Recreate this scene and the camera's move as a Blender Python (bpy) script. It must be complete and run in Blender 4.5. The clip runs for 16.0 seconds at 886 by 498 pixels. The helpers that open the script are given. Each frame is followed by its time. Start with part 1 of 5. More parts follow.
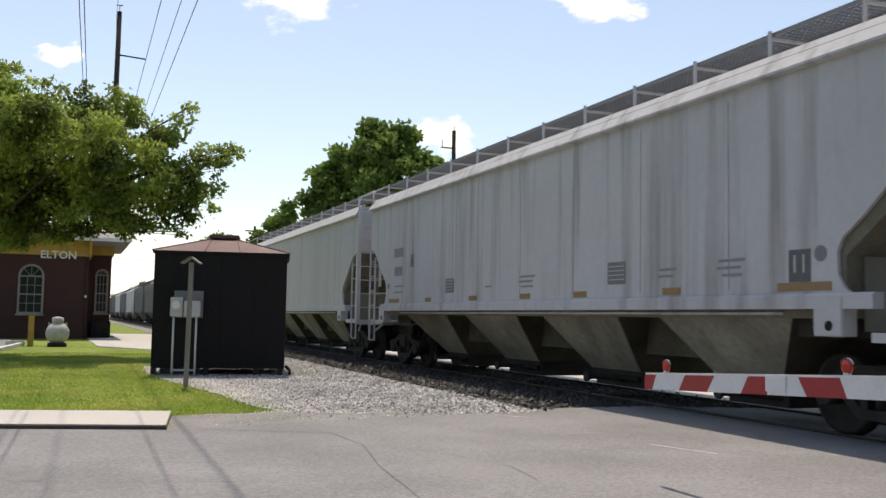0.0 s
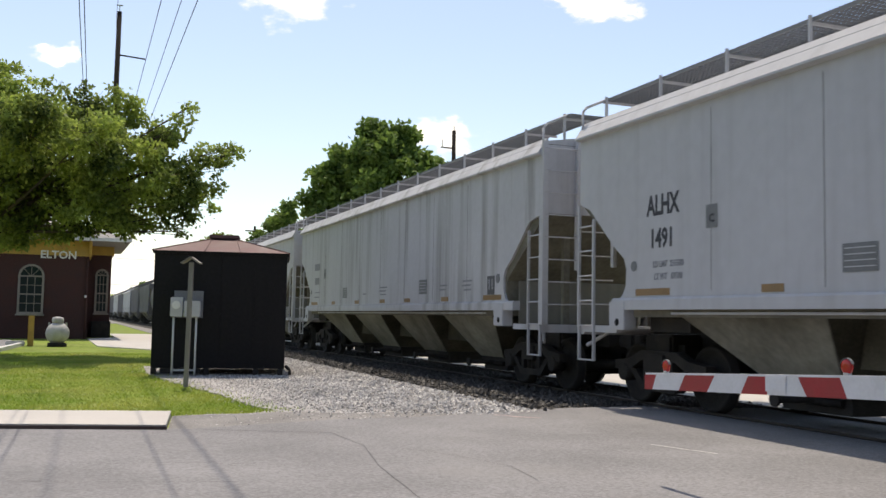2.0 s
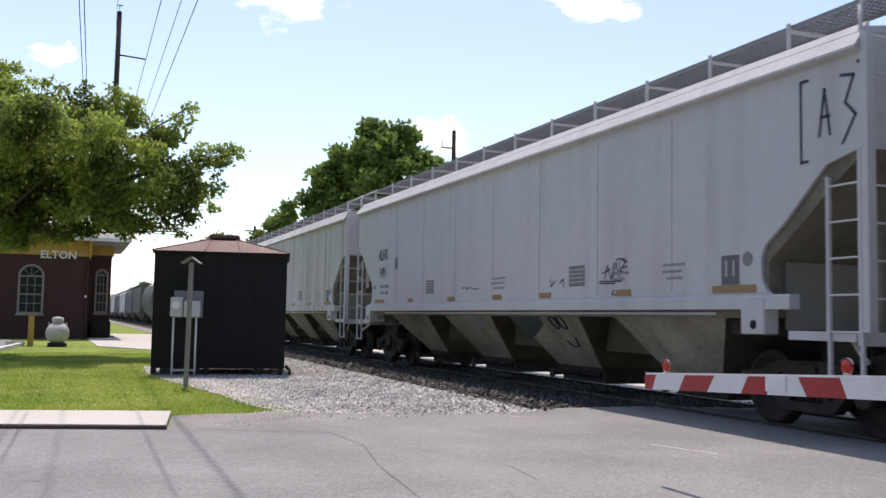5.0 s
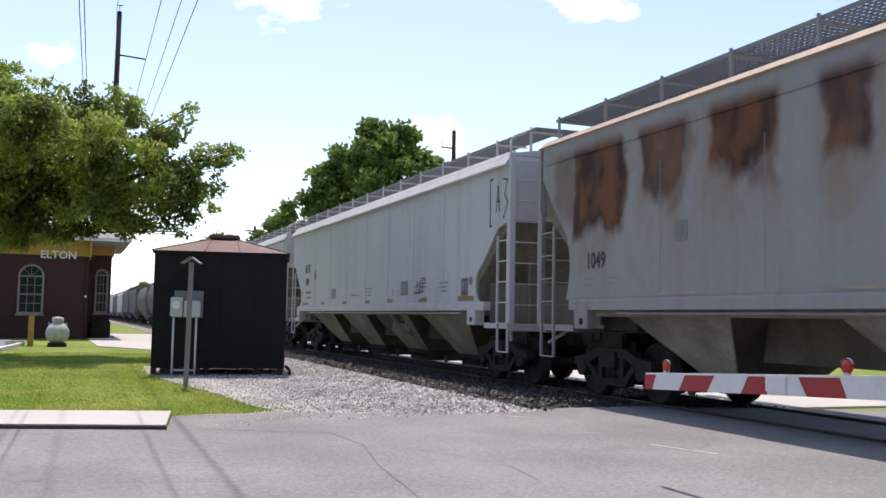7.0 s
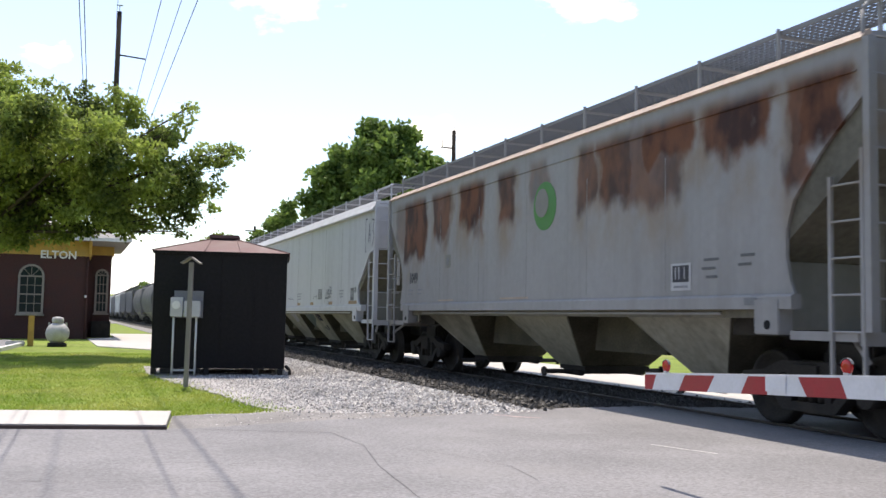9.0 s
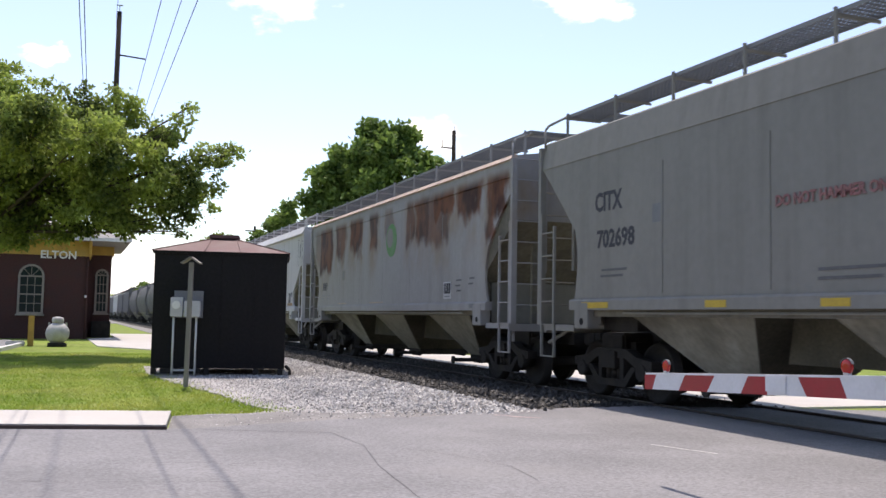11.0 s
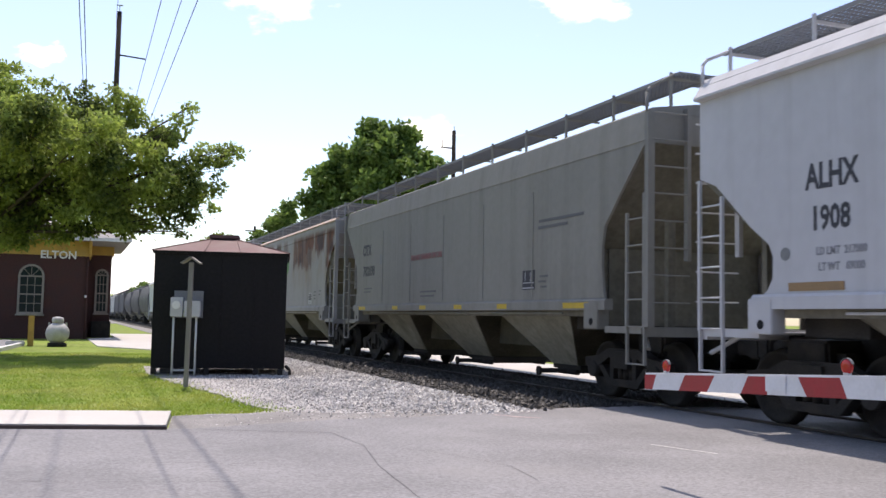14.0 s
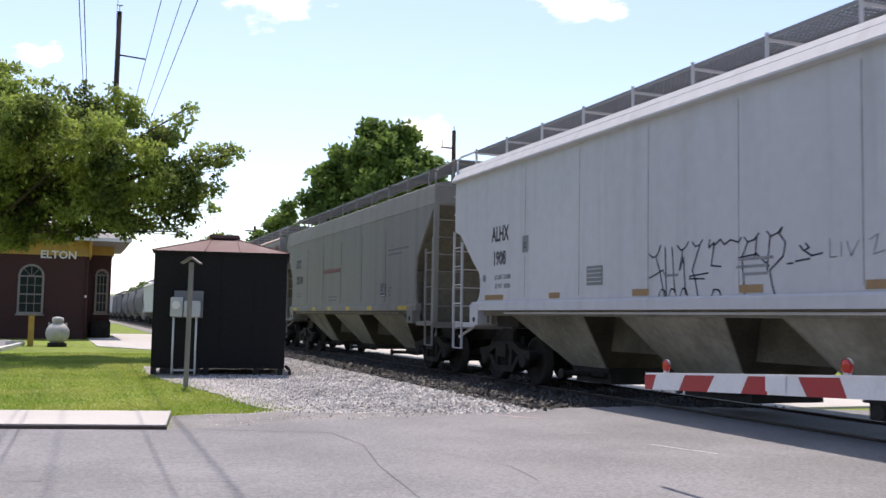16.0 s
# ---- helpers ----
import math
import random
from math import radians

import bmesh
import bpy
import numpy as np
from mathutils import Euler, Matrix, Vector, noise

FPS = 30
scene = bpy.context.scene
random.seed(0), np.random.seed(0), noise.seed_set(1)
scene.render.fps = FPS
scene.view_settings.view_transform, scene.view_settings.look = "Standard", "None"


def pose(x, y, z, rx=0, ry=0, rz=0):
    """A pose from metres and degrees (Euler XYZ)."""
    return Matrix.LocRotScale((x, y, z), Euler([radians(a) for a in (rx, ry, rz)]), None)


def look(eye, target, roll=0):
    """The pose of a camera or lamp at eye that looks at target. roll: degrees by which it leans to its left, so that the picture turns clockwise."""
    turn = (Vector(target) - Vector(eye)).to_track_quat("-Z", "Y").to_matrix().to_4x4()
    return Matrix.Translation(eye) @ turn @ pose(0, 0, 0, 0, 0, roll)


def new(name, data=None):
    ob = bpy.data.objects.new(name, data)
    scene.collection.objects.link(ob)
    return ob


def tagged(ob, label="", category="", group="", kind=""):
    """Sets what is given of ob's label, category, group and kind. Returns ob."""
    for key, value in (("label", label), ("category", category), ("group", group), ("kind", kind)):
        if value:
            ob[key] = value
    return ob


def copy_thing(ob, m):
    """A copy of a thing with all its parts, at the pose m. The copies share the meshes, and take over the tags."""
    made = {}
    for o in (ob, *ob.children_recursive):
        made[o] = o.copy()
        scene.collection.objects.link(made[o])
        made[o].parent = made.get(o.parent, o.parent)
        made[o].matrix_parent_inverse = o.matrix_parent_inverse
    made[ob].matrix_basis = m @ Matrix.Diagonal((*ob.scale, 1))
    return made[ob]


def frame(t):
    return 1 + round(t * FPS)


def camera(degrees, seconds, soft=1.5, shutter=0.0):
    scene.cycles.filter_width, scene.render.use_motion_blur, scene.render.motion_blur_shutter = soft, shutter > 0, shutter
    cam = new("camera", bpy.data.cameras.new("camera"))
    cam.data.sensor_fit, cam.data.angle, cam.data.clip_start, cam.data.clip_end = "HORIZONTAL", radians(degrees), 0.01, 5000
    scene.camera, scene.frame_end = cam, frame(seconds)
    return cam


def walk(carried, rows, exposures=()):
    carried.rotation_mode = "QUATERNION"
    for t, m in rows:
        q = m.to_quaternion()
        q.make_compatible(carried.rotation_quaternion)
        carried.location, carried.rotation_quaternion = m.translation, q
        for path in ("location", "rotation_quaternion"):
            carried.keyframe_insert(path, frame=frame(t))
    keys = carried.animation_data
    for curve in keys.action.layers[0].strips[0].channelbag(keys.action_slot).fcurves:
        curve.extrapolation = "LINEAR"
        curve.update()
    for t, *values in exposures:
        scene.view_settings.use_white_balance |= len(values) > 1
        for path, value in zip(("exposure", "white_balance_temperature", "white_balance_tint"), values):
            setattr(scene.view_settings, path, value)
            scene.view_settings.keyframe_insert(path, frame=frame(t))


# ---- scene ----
cam = camera(49.52, 16.0, soft=1.5, shutter=0.25)
EXPOSURES = [(0.0, -0.3, 7550, 12), (1.5, -0.25, 7500, 12), (3.0, -0.22, 7300, 12), (4.0, -0.12, 7150, 15), (6.5, -0.1, 6850, 17), (7.5, 0.06, 6850, 17), (8.5, 0.14, 6850, 14), (9.0, 0.2, 6950, 14), (11.5, -0.02, 6850, 18), (12.0, -0.05, 6850, 18), (12.5, 0.05, 6850, 18), (13.0, 0.2, 6850, 18), (13.5, 0.22, 6850, 18), (14.0, 0.06, 6850, 18), (14.5, 0.0, 6800, 18), (15.5, -0.03, 6800, 18), (16.0, -0.02, 6800, 18)]
EYE = Vector((0, 0, 1.22))
AIM = EYE + Vector((math.sin(radians(21.067)) * math.cos(radians(4.159)), math.cos(radians(21.067)) * math.cos(radians(4.159)), math.sin(radians(4.159)))) * 10
walk(cam, [(0.0, look(EYE, AIM, 1.0525)), (16.0, look(EYE, AIM, 1.0525))], exposures=EXPOSURES)

# ---- light ----
SUN_EL, SUN_AZ = radians(68), radians(10)
world = bpy.data.worlds.new("world")
scene.world = world
world.use_nodes = True
wn = world.node_tree
sky = wn.nodes.new("ShaderNodeTexSky")
sky.sky_type, sky.sun_disc = "NISHITA", False
sky.sun_elevation, sky.sun_rotation = SUN_EL, SUN_AZ
sky.air_density, sky.dust_density, sky.ozone_density = 1.0, 1.0, 1.0
wn.links.new(sky.outputs[0], wn.nodes["Background"].inputs[0])
wn.nodes["Background"].inputs[1].default_value = 0.228
sun = new("sun", bpy.data.lights.new("sun", "SUN"))
sun.data.energy, sun.data.angle, sun.data.color = 4.8, radians(0.5), (1.0, 0.95, 0.87)
SUN_DIR = Vector((math.sin(SUN_AZ) * math.cos(SUN_EL), math.cos(SUN_AZ) * math.cos(SUN_EL), math.sin(SUN_EL)))
sun.matrix_world = look(SUN_DIR * 50, (0, 0, 0))


# ---- materials ----
def paint(name, base, rough=0.6, metal=0.0, vary=0.15, scale=3.0, fine=40.0, bump=0.1, dirt=None, streaks=0.0, depth=0.004, stretch=(1, 1, 1), blend=0.6, mid=0.55, grain=None, shine=0.5):
    """A surface with grain at two scales, optional dirt patches and upright streaks, in metres of its object."""
    grain = vary * 0.7 if grain is None else grain
    m = bpy.data.materials.new(name)
    m.use_nodes = True
    nt = m.node_tree
    N, L = nt.nodes, nt.links
    bsdf = N["Principled BSDF"]
    bsdf.inputs["Roughness"].default_value, bsdf.inputs["Metallic"].default_value = rough, metal
    bsdf.inputs["Specular IOR Level"].default_value = shine
    co = N.new("ShaderNodeTexCoord")
    mp = N.new("ShaderNodeMapping")
    mp.inputs["Scale"].default_value = stretch
    L.new(co.outputs["Object"], mp.inputs[0])

    def noise_tex(sc, detail=4.0, vec=mp.outputs[0]):
        n = N.new("ShaderNodeTexNoise")
        n.inputs["Scale"].default_value, n.inputs["Detail"].default_value = sc, detail
        L.new(vec, n.inputs["Vector"])
        return n.outputs[0]

    def mix(kind, fac, a, b):
        n = N.new("ShaderNodeMix")
        n.data_type, n.blend_type = "RGBA", kind
        for sock, v in ((n.inputs[0], fac), (n.inputs[6], a), (n.inputs[7], b)):
            if isinstance(v, bpy.types.NodeSocket):
                L.new(v, sock)
            else:
                sock.default_value = v
        return n.outputs[2]

    def ramp(sock, lo, hi, a=0.0, b=1.0):
        n = N.new("ShaderNodeMapRange")
        n.inputs[1].default_value, n.inputs[2].default_value, n.inputs[3].default_value, n.inputs[4].default_value = lo, hi, a, b
        L.new(sock, n.inputs[0])
        return n.outputs[0]

    big, small = noise_tex(scale), noise_tex(fine, 6.0)
    base4 = (*base, 1)
    col = mix("MULTIPLY", 1.0, base4, mix("MIX", ramp(big, 0.3, 0.7), (1 - vary, 1 - vary, 1 - vary, 1), (1 + vary, 1 + vary, 1 + vary, 1)))
    col = mix("MULTIPLY", 1.0, col, mix("MIX", ramp(small, 0.3, 0.7), (1 - grain,) * 3 + (1,), (1 + grain,) * 3 + (1,)))
    if streaks:
        mp2 = N.new("ShaderNodeMapping")
        mp2.inputs["Scale"].default_value = (2.0, 2.0, 0.12)
        L.new(co.outputs["Object"], mp2.inputs[0])
        s = noise_tex(1.7, 5.0, mp2.outputs[0])
        col = mix("MULTIPLY", ramp(s, 0.5, 0.78, 0.0, streaks), col, (0.45, 0.42, 0.38, 1))
    if dirt:
        d = noise_tex(scale * 0.6, 8.0)
        col = mix("MIX", ramp(d, mid, mid + 0.2, 0.0, blend), col, (*dirt, 1))
    L.new(col, bsdf.inputs["Base Color"])
    if bump:
        b = N.new("ShaderNodeBump")
        b.inputs["Strength"].default_value, b.inputs["Distance"].default_value = bump, depth
        L.new(small, b.inputs["Height"])
        L.new(b.outputs[0], bsdf.inputs["Normal"])
    L.new(ramp(big, 0.3, 0.7, max(0.05, rough - 0.1), min(1, rough + 0.1)), bsdf.inputs["Roughness"])
    return m


M_ASPHALT = paint("asphalt", (0.224, 0.220, 0.222), 0.9, vary=0.15, grain=0.22, scale=0.7, fine=38, bump=0.6, dirt=(0.27, 0.262, 0.255), depth=0.008, shine=0.1)
M_CONCRETE = paint("concrete", (0.46, 0.435, 0.40), 0.85, vary=0.08, scale=0.8, fine=30, bump=0.3, dirt=(0.4, 0.37, 0.33))
M_GRASS = paint("grass_ground", (0.18, 0.235, 0.05), 0.95, vary=0.25, scale=0.5, fine=18, bump=1.0, dirt=(0.27, 0.25, 0.11), mid=0.5, depth=0.03, shine=0.1)
M_GRAVEL = paint("gravel_bed", (0.36, 0.345, 0.33), 0.95, vary=0.25, scale=0.9, fine=16, grain=0.4, bump=1.0, dirt=(0.25, 0.235, 0.22), depth=0.03, shine=0.1)
M_DIRT = paint("packed_grey_dirt", (0.235, 0.225, 0.215), 0.95, vary=0.18, scale=1.1, fine=24, bump=0.8, dirt=(0.17, 0.16, 0.15), depth=0.012, shine=0.1)
M_PINK = paint("worn_pink_survey_paint", (0.42, 0.33, 0.31), 0.85, vary=0.2, scale=5, fine=30, dirt=(0.25, 0.235, 0.23), mid=0.48)
# dark brown carries the shade of the kerb's unlit face
M_KERB_FACE = paint("shade_brown_kerb_face", (0.10, 0.075, 0.065), 0.9, vary=0.3, scale=2, fine=20, bump=0.4, shine=0.1)
# the train's shade is put into the colour of the track bed
M_BALLAST = paint("shade_dark_track_bed", (0.06, 0.057, 0.052), 0.95, vary=0.3, scale=1.2, fine=22, bump=1.0, depth=0.03, shine=0.1)
M_CAR_WHITE = paint("white_car_paint", (0.50, 0.50, 0.512), 0.65, vary=0.05, scale=0.4, fine=5, bump=0.02, streaks=0.24, shine=0.1)
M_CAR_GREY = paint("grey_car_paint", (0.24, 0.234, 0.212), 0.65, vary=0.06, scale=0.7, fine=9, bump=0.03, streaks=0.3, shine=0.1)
M_CAR_FAR = paint("dull_lavender_grey_car_paint", (0.16, 0.155, 0.165), 0.85, vary=0.12, scale=0.5, fine=6, bump=0.02, streaks=0.4, shine=0.04)
# base lowered below the wagon skin to match the dark recessed ends
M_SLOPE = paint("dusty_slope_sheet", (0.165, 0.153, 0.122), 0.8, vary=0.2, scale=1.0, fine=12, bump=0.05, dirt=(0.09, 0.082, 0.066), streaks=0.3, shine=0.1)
M_CAR_STREAKED = paint("streaked_white_car_paint", (0.50, 0.50, 0.515), 0.7, vary=0.05, scale=0.7, fine=9, bump=0.03, streaks=0.75, shine=0.1)
# base lowered and dark blotches widened to match the dark lower hoppers
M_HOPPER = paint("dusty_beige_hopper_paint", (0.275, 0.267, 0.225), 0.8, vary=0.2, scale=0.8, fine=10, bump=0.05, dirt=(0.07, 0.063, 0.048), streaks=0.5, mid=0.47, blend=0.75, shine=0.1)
# darker than M_HOPPER: shade of the end sheets painted in, over grime
M_BEARER = paint("shaded_grimy_olive_steel", (0.095, 0.088, 0.066), 0.85, vary=0.25, scale=2.0, fine=25, bump=0.1, dirt=(0.055, 0.05, 0.04), shine=0.1)
M_STEEL_DARK = paint("grimy_dark_steel", (0.034, 0.031, 0.028), 0.75, 0.0, vary=0.3, scale=4, fine=40, bump=0.3, dirt=(0.065, 0.053, 0.042), shine=0.15)
# rust brown lowered too, for rails lying in the train's shade
M_RAIL = paint("rusty_rail_steel", (0.04, 0.03, 0.024), 0.6, 0.3, vary=0.2, scale=4, fine=50)
M_RAIL_TOP = paint("worn_rail_head", (0.10, 0.09, 0.085), 0.6, 0.5, vary=0.1)
M_GRATE = paint("galvanised_grating", (0.2, 0.2, 0.2), 0.6, 0.3, vary=0.1)
M_BLACK_SHED = paint("black_painted_metal", (0.013, 0.0115, 0.0115), 0.85, vary=0.3, scale=2, fine=15, bump=0.2, streaks=0.3, shine=0.3)
M_SHED_ROOF = paint("faded_maroon_roofing", (0.13, 0.065, 0.06), 0.7, vary=0.15, scale=2, fine=20, bump=0.2, dirt=(0.2, 0.11, 0.09))
M_BRICK = paint("dark_red_painted_brick", (0.06, 0.024, 0.02), 0.85, vary=0.2, scale=2, fine=14, bump=0.5)
M_YELLOW = paint("mustard_painted_wood", (0.45, 0.285, 0.06), 0.75, vary=0.15, bump=0.2, dirt=(0.33, 0.22, 0.07))
M_WHITE = paint("white_paint", (0.75, 0.74, 0.70), 0.55, vary=0.06, bump=0.1)
M_OFFWHITE = paint("weathered_white_paint", (0.62, 0.61, 0.58), 0.6, vary=0.1, bump=0.1, dirt=(0.45, 0.40, 0.34))
M_TANK = paint("weathered_grey_white_tank_paint", (0.46, 0.445, 0.43), 0.65, vary=0.12, scale=3, fine=18, bump=0.15, dirt=(0.33, 0.29, 0.25), streaks=0.3)
M_FRAME = paint("dull_cream_window_paint", (0.25, 0.225, 0.195), 0.75, vary=0.15)
M_GREY_BOX = paint("grey_enamel", (0.5, 0.5, 0.5), 0.45, vary=0.06)
M_WOOD_GREY = paint("weathered_grey_wood", (0.26, 0.24, 0.21), 0.9, vary=0.2, scale=5, fine=40, bump=0.5, stretch=(1, 1, 0.1))
M_POLE = paint("dark_brown_pole_wood", (0.022, 0.018, 0.017), 0.9, vary=0.2, scale=5, fine=40, bump=0.5, stretch=(1, 1, 0.1), shine=0.1)
M_BARK = paint("tree_bark", (0.09, 0.07, 0.05), 0.95, vary=0.3, scale=4, fine=25, bump=1.0, depth=0.02)
M_RED = paint("red_reflective_sheeting", (0.36, 0.016, 0.024), 0.5, vary=0.1, scale=6, dirt=(0.30, 0.06, 0.06), blend=0.35)
M_GATE_WHITE = paint("white_reflective_sheeting", (0.72, 0.72, 0.74), 0.45, vary=0.05, scale=6, dirt=(0.55, 0.55, 0.56), blend=0.4)
M_LETTER = paint("black_lettering", (0.03, 0.03, 0.04), 0.6, vary=0.2, scale=8)
M_LETTER_FADED = paint("faded_black_lettering", (0.22, 0.22, 0.24), 0.6, vary=0.2, scale=8)
M_LETTER_MID = paint("worn_black_lettering", (0.10, 0.10, 0.105), 0.6, vary=0.2, scale=8)
M_LETTER_RED = paint("faded_red_lettering", (0.27, 0.115, 0.11), 0.6, vary=0.2, scale=8)
M_AMBER = paint("amber_reflective_tape", (0.26, 0.155, 0.07), 0.5, vary=0.12, scale=5)
M_PLATE = paint("grey_data_plate", (0.17, 0.175, 0.18), 0.6, vary=0.15)
M_DARK = paint("near_black", (0.015, 0.015, 0.016), 0.6, vary=0.1, shine=0.1)
M_WIRE = paint("dark_cable", (0.05, 0.05, 0.052), 0.8, vary=0.1, shine=0.1)
M_SLATE = paint("grey_roof_slate", (0.22, 0.21, 0.2), 0.8, vary=0.15, fine=12, bump=0.4)
M_GREEN = paint("green_paint", (0.05, 0.20, 0.04), 0.5, vary=0.1)


def rust_paint(name, patches):
    """Pale grey paint with rust that has eaten through in columns: patches of (centre along, half width, lowest edge, strength)."""
    m = paint(name, (0.30, 0.295, 0.29), 0.65, shine=0.2, vary=0.06, scale=0.7, fine=9, bump=0.03, streaks=0.3)
    nt = m.node_tree
    N, L = nt.nodes, nt.links
    bsdf = N["Principled BSDF"]
    old = bsdf.inputs["Base Color"].links[0].from_socket
    co = N.new("ShaderNodeTexCoord")
    wob = N.new("ShaderNodeTexNoise")
    wob.inputs["Scale"].default_value, wob.inputs["Detail"].default_value = 1.6, 7.0
    mp = N.new("ShaderNodeMapping")
    mp.inputs["Scale"].default_value = (1.0, 1.15, 0.75)
    L.new(co.outputs["Object"], mp.inputs[0]), L.new(mp.outputs[0], wob.inputs["Vector"])
    sep, wsep = N.new("ShaderNodeSeparateXYZ"), N.new("ShaderNodeSeparateXYZ")
    L.new(co.outputs["Object"], sep.inputs[0]), L.new(wob.outputs["Color"], wsep.inputs[0])

    def calc(op, a, b):
        n = N.new("ShaderNodeMath")
        n.operation = op
        for sock, v in zip(n.inputs, (a, b)):
            if isinstance(v, bpy.types.NodeSocket):
                L.new(v, sock)
            else:
                sock.default_value = v
        return n.outputs[0]

    def step(sock, lo, hi):
        n = N.new("ShaderNodeMapRange")
        n.interpolation_type = "SMOOTHSTEP"
        n.inputs[1].default_value, n.inputs[2].default_value = lo, hi
        L.new(sock, n.inputs[0])
        return n.outputs[0]

    y = calc("ADD", sep.outputs[1], calc("MULTIPLY", calc("SUBTRACT", wsep.outputs[0], 0.5), 0.75))
    z = calc("ADD", sep.outputs[2], calc("MULTIPLY", calc("SUBTRACT", wsep.outputs[1], 0.5), 0.9))
    total, halo = None, None
    for at, half, low, strength in patches:
        side = calc("SUBTRACT", half, calc("ABSOLUTE", calc("SUBTRACT", y, at), 0.0))
        one = calc("MULTIPLY", calc("MULTIPLY", step(side, -0.08, 0.10), step(z, low - 0.14, low + 0.16)), strength)
        total = one if total is None else calc("MAXIMUM", total, one)
        two = calc("MULTIPLY", calc("MULTIPLY", step(side, -0.4, 0.1), step(z, low - 0.95, low - 0.1)), strength * 0.75)
        halo = two if halo is None else calc("MAXIMUM", halo, two)
    total = calc("MULTIPLY", total, step(sep.outputs[2], 4.10, 3.85))
    total = calc("MULTIPLY", total, step(wob.outputs[0], 0.12, 0.32))
    grain = N.new("ShaderNodeTexNoise")
    grain.inputs["Scale"].default_value, grain.inputs["Detail"].default_value = 2.2, 8.0
    L.new(mp.outputs[0], grain.inputs["Vector"])
    rust = N.new("ShaderNodeMix")
    rust.data_type = "RGBA"
    rust.inputs[6].default_value, rust.inputs[7].default_value = (0.042, 0.017, 0.013, 1), (0.155, 0.062, 0.03, 1)
    L.new(step(grain.outputs[0], 0.35, 0.68), rust.inputs[0])
    tan = N.new("ShaderNodeMix")
    tan.data_type = "RGBA"
    tan.inputs[7].default_value = (0.24, 0.165, 0.095, 1)
    halo = calc("MULTIPLY", calc("MULTIPLY", halo, step(wob.outputs[0], 0.3, 0.7)), step(sep.outputs[2], 4.15, 3.9))
    L.new(halo, tan.inputs[0]), L.new(old, tan.inputs[6])
    old = tan.outputs[2]
    mx = N.new("ShaderNodeMix")
    mx.data_type = "RGBA"
    L.new(total, mx.inputs[0]), L.new(old, mx.inputs[6]), L.new(rust.outputs[2], mx.inputs[7])
    L.new(mx.outputs[2], bsdf.inputs["Base Color"])
    return m


M_RUSTY = rust_paint("rust_eaten_grey_paint", [(7.0, 0.4, 2.95, 0.45), (5.95, 0.78, 2.62, 1.0), (4.3, 0.5, 2.98, 0.9), (3.9, 0.22, 2.7, 0.4), (2.62, 0.66, 3.1, 1.0), (2.15, 0.25, 2.85, 0.55), (0.88, 0.34, 2.98, 0.9), (-0.5, 0.35, 3.35, 0.5), (-2.1, 0.3, 2.95, 0.8), (-2.95, 0.55, 3.0, 0.9), (-3.9, 0.75, 2.9, 0.75), (-4.3, 0.62, 3.42, 1.0), (-5.75, 0.72, 3.3, 1.0), (-6.9, 0.25, 2.75, 0.9), (-7.25, 0.4, 3.15, 1.0)])
M_RUST_EDGE = paint("rust_stained_edge_paint", (0.40, 0.31, 0.25), 0.7, vary=0.2, scale=1.2, fine=10, dirt=(0.16, 0.07, 0.04))
M_LENS = paint("red_lamp_lens", (0.40, 0.01, 0.01), 0.15, vary=0.05)
M_GLASS_DARK = paint("dark_window_glass", (0.02, 0.03, 0.03), 0.08, vary=0.1)
M_TEAL = paint("dark_teal_spray_paint", (0.035, 0.06, 0.06), 0.6, vary=0.25, scale=3)
M_INK = paint("dark_blue_black_spray_paint", (0.03, 0.035, 0.06), 0.6, vary=0.2, scale=6)
M_TAR = paint("dark_crack_filler", (0.08, 0.08, 0.082), 0.8, vary=0.2)


def leaf_paint(name, a, b, through_light=0.4, patch_scale=1.1, patch_share=0.6):
    """Two shades, mixed piece by piece and in soft patches; some light passes through."""
    m = bpy.data.materials.new(name)
    m.use_nodes = True
    nt = m.node_tree
    bsdf = nt.nodes["Principled BSDF"]
    geo = nt.nodes.new("ShaderNodeNewGeometry")
    co = nt.nodes.new("ShaderNodeTexCoord")
    ns = nt.nodes.new("ShaderNodeTexNoise")
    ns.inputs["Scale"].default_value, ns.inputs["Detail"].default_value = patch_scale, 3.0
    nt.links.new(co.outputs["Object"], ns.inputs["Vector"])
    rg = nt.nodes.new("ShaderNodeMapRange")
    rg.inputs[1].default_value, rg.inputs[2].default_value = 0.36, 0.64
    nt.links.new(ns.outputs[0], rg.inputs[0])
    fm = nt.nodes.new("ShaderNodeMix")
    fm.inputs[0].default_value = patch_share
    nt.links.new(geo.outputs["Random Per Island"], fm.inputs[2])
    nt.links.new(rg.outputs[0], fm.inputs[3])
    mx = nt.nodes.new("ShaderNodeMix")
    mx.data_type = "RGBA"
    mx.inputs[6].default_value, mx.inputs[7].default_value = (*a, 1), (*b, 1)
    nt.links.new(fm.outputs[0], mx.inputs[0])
    nt.links.new(mx.outputs[2], bsdf.inputs["Base Color"])
    bsdf.inputs["Roughness"].default_value = 0.6
    bsdf.inputs["Specular IOR Level"].default_value = 0.3
    tr = nt.nodes.new("ShaderNodeBsdfTranslucent")
    nt.links.new(mx.outputs[2], tr.inputs[0])
    ms = nt.nodes.new("ShaderNodeMixShader")
    ms.name = "Mix Shader"
    ms.inputs[0].default_value = through_light
    nt.links.new(bsdf.outputs[0], ms.inputs[1])
    nt.links.new(tr.outputs[0], ms.inputs[2])
    nt.links.new(ms.outputs[0], nt.nodes["Material Output"].inputs[0])
    return m


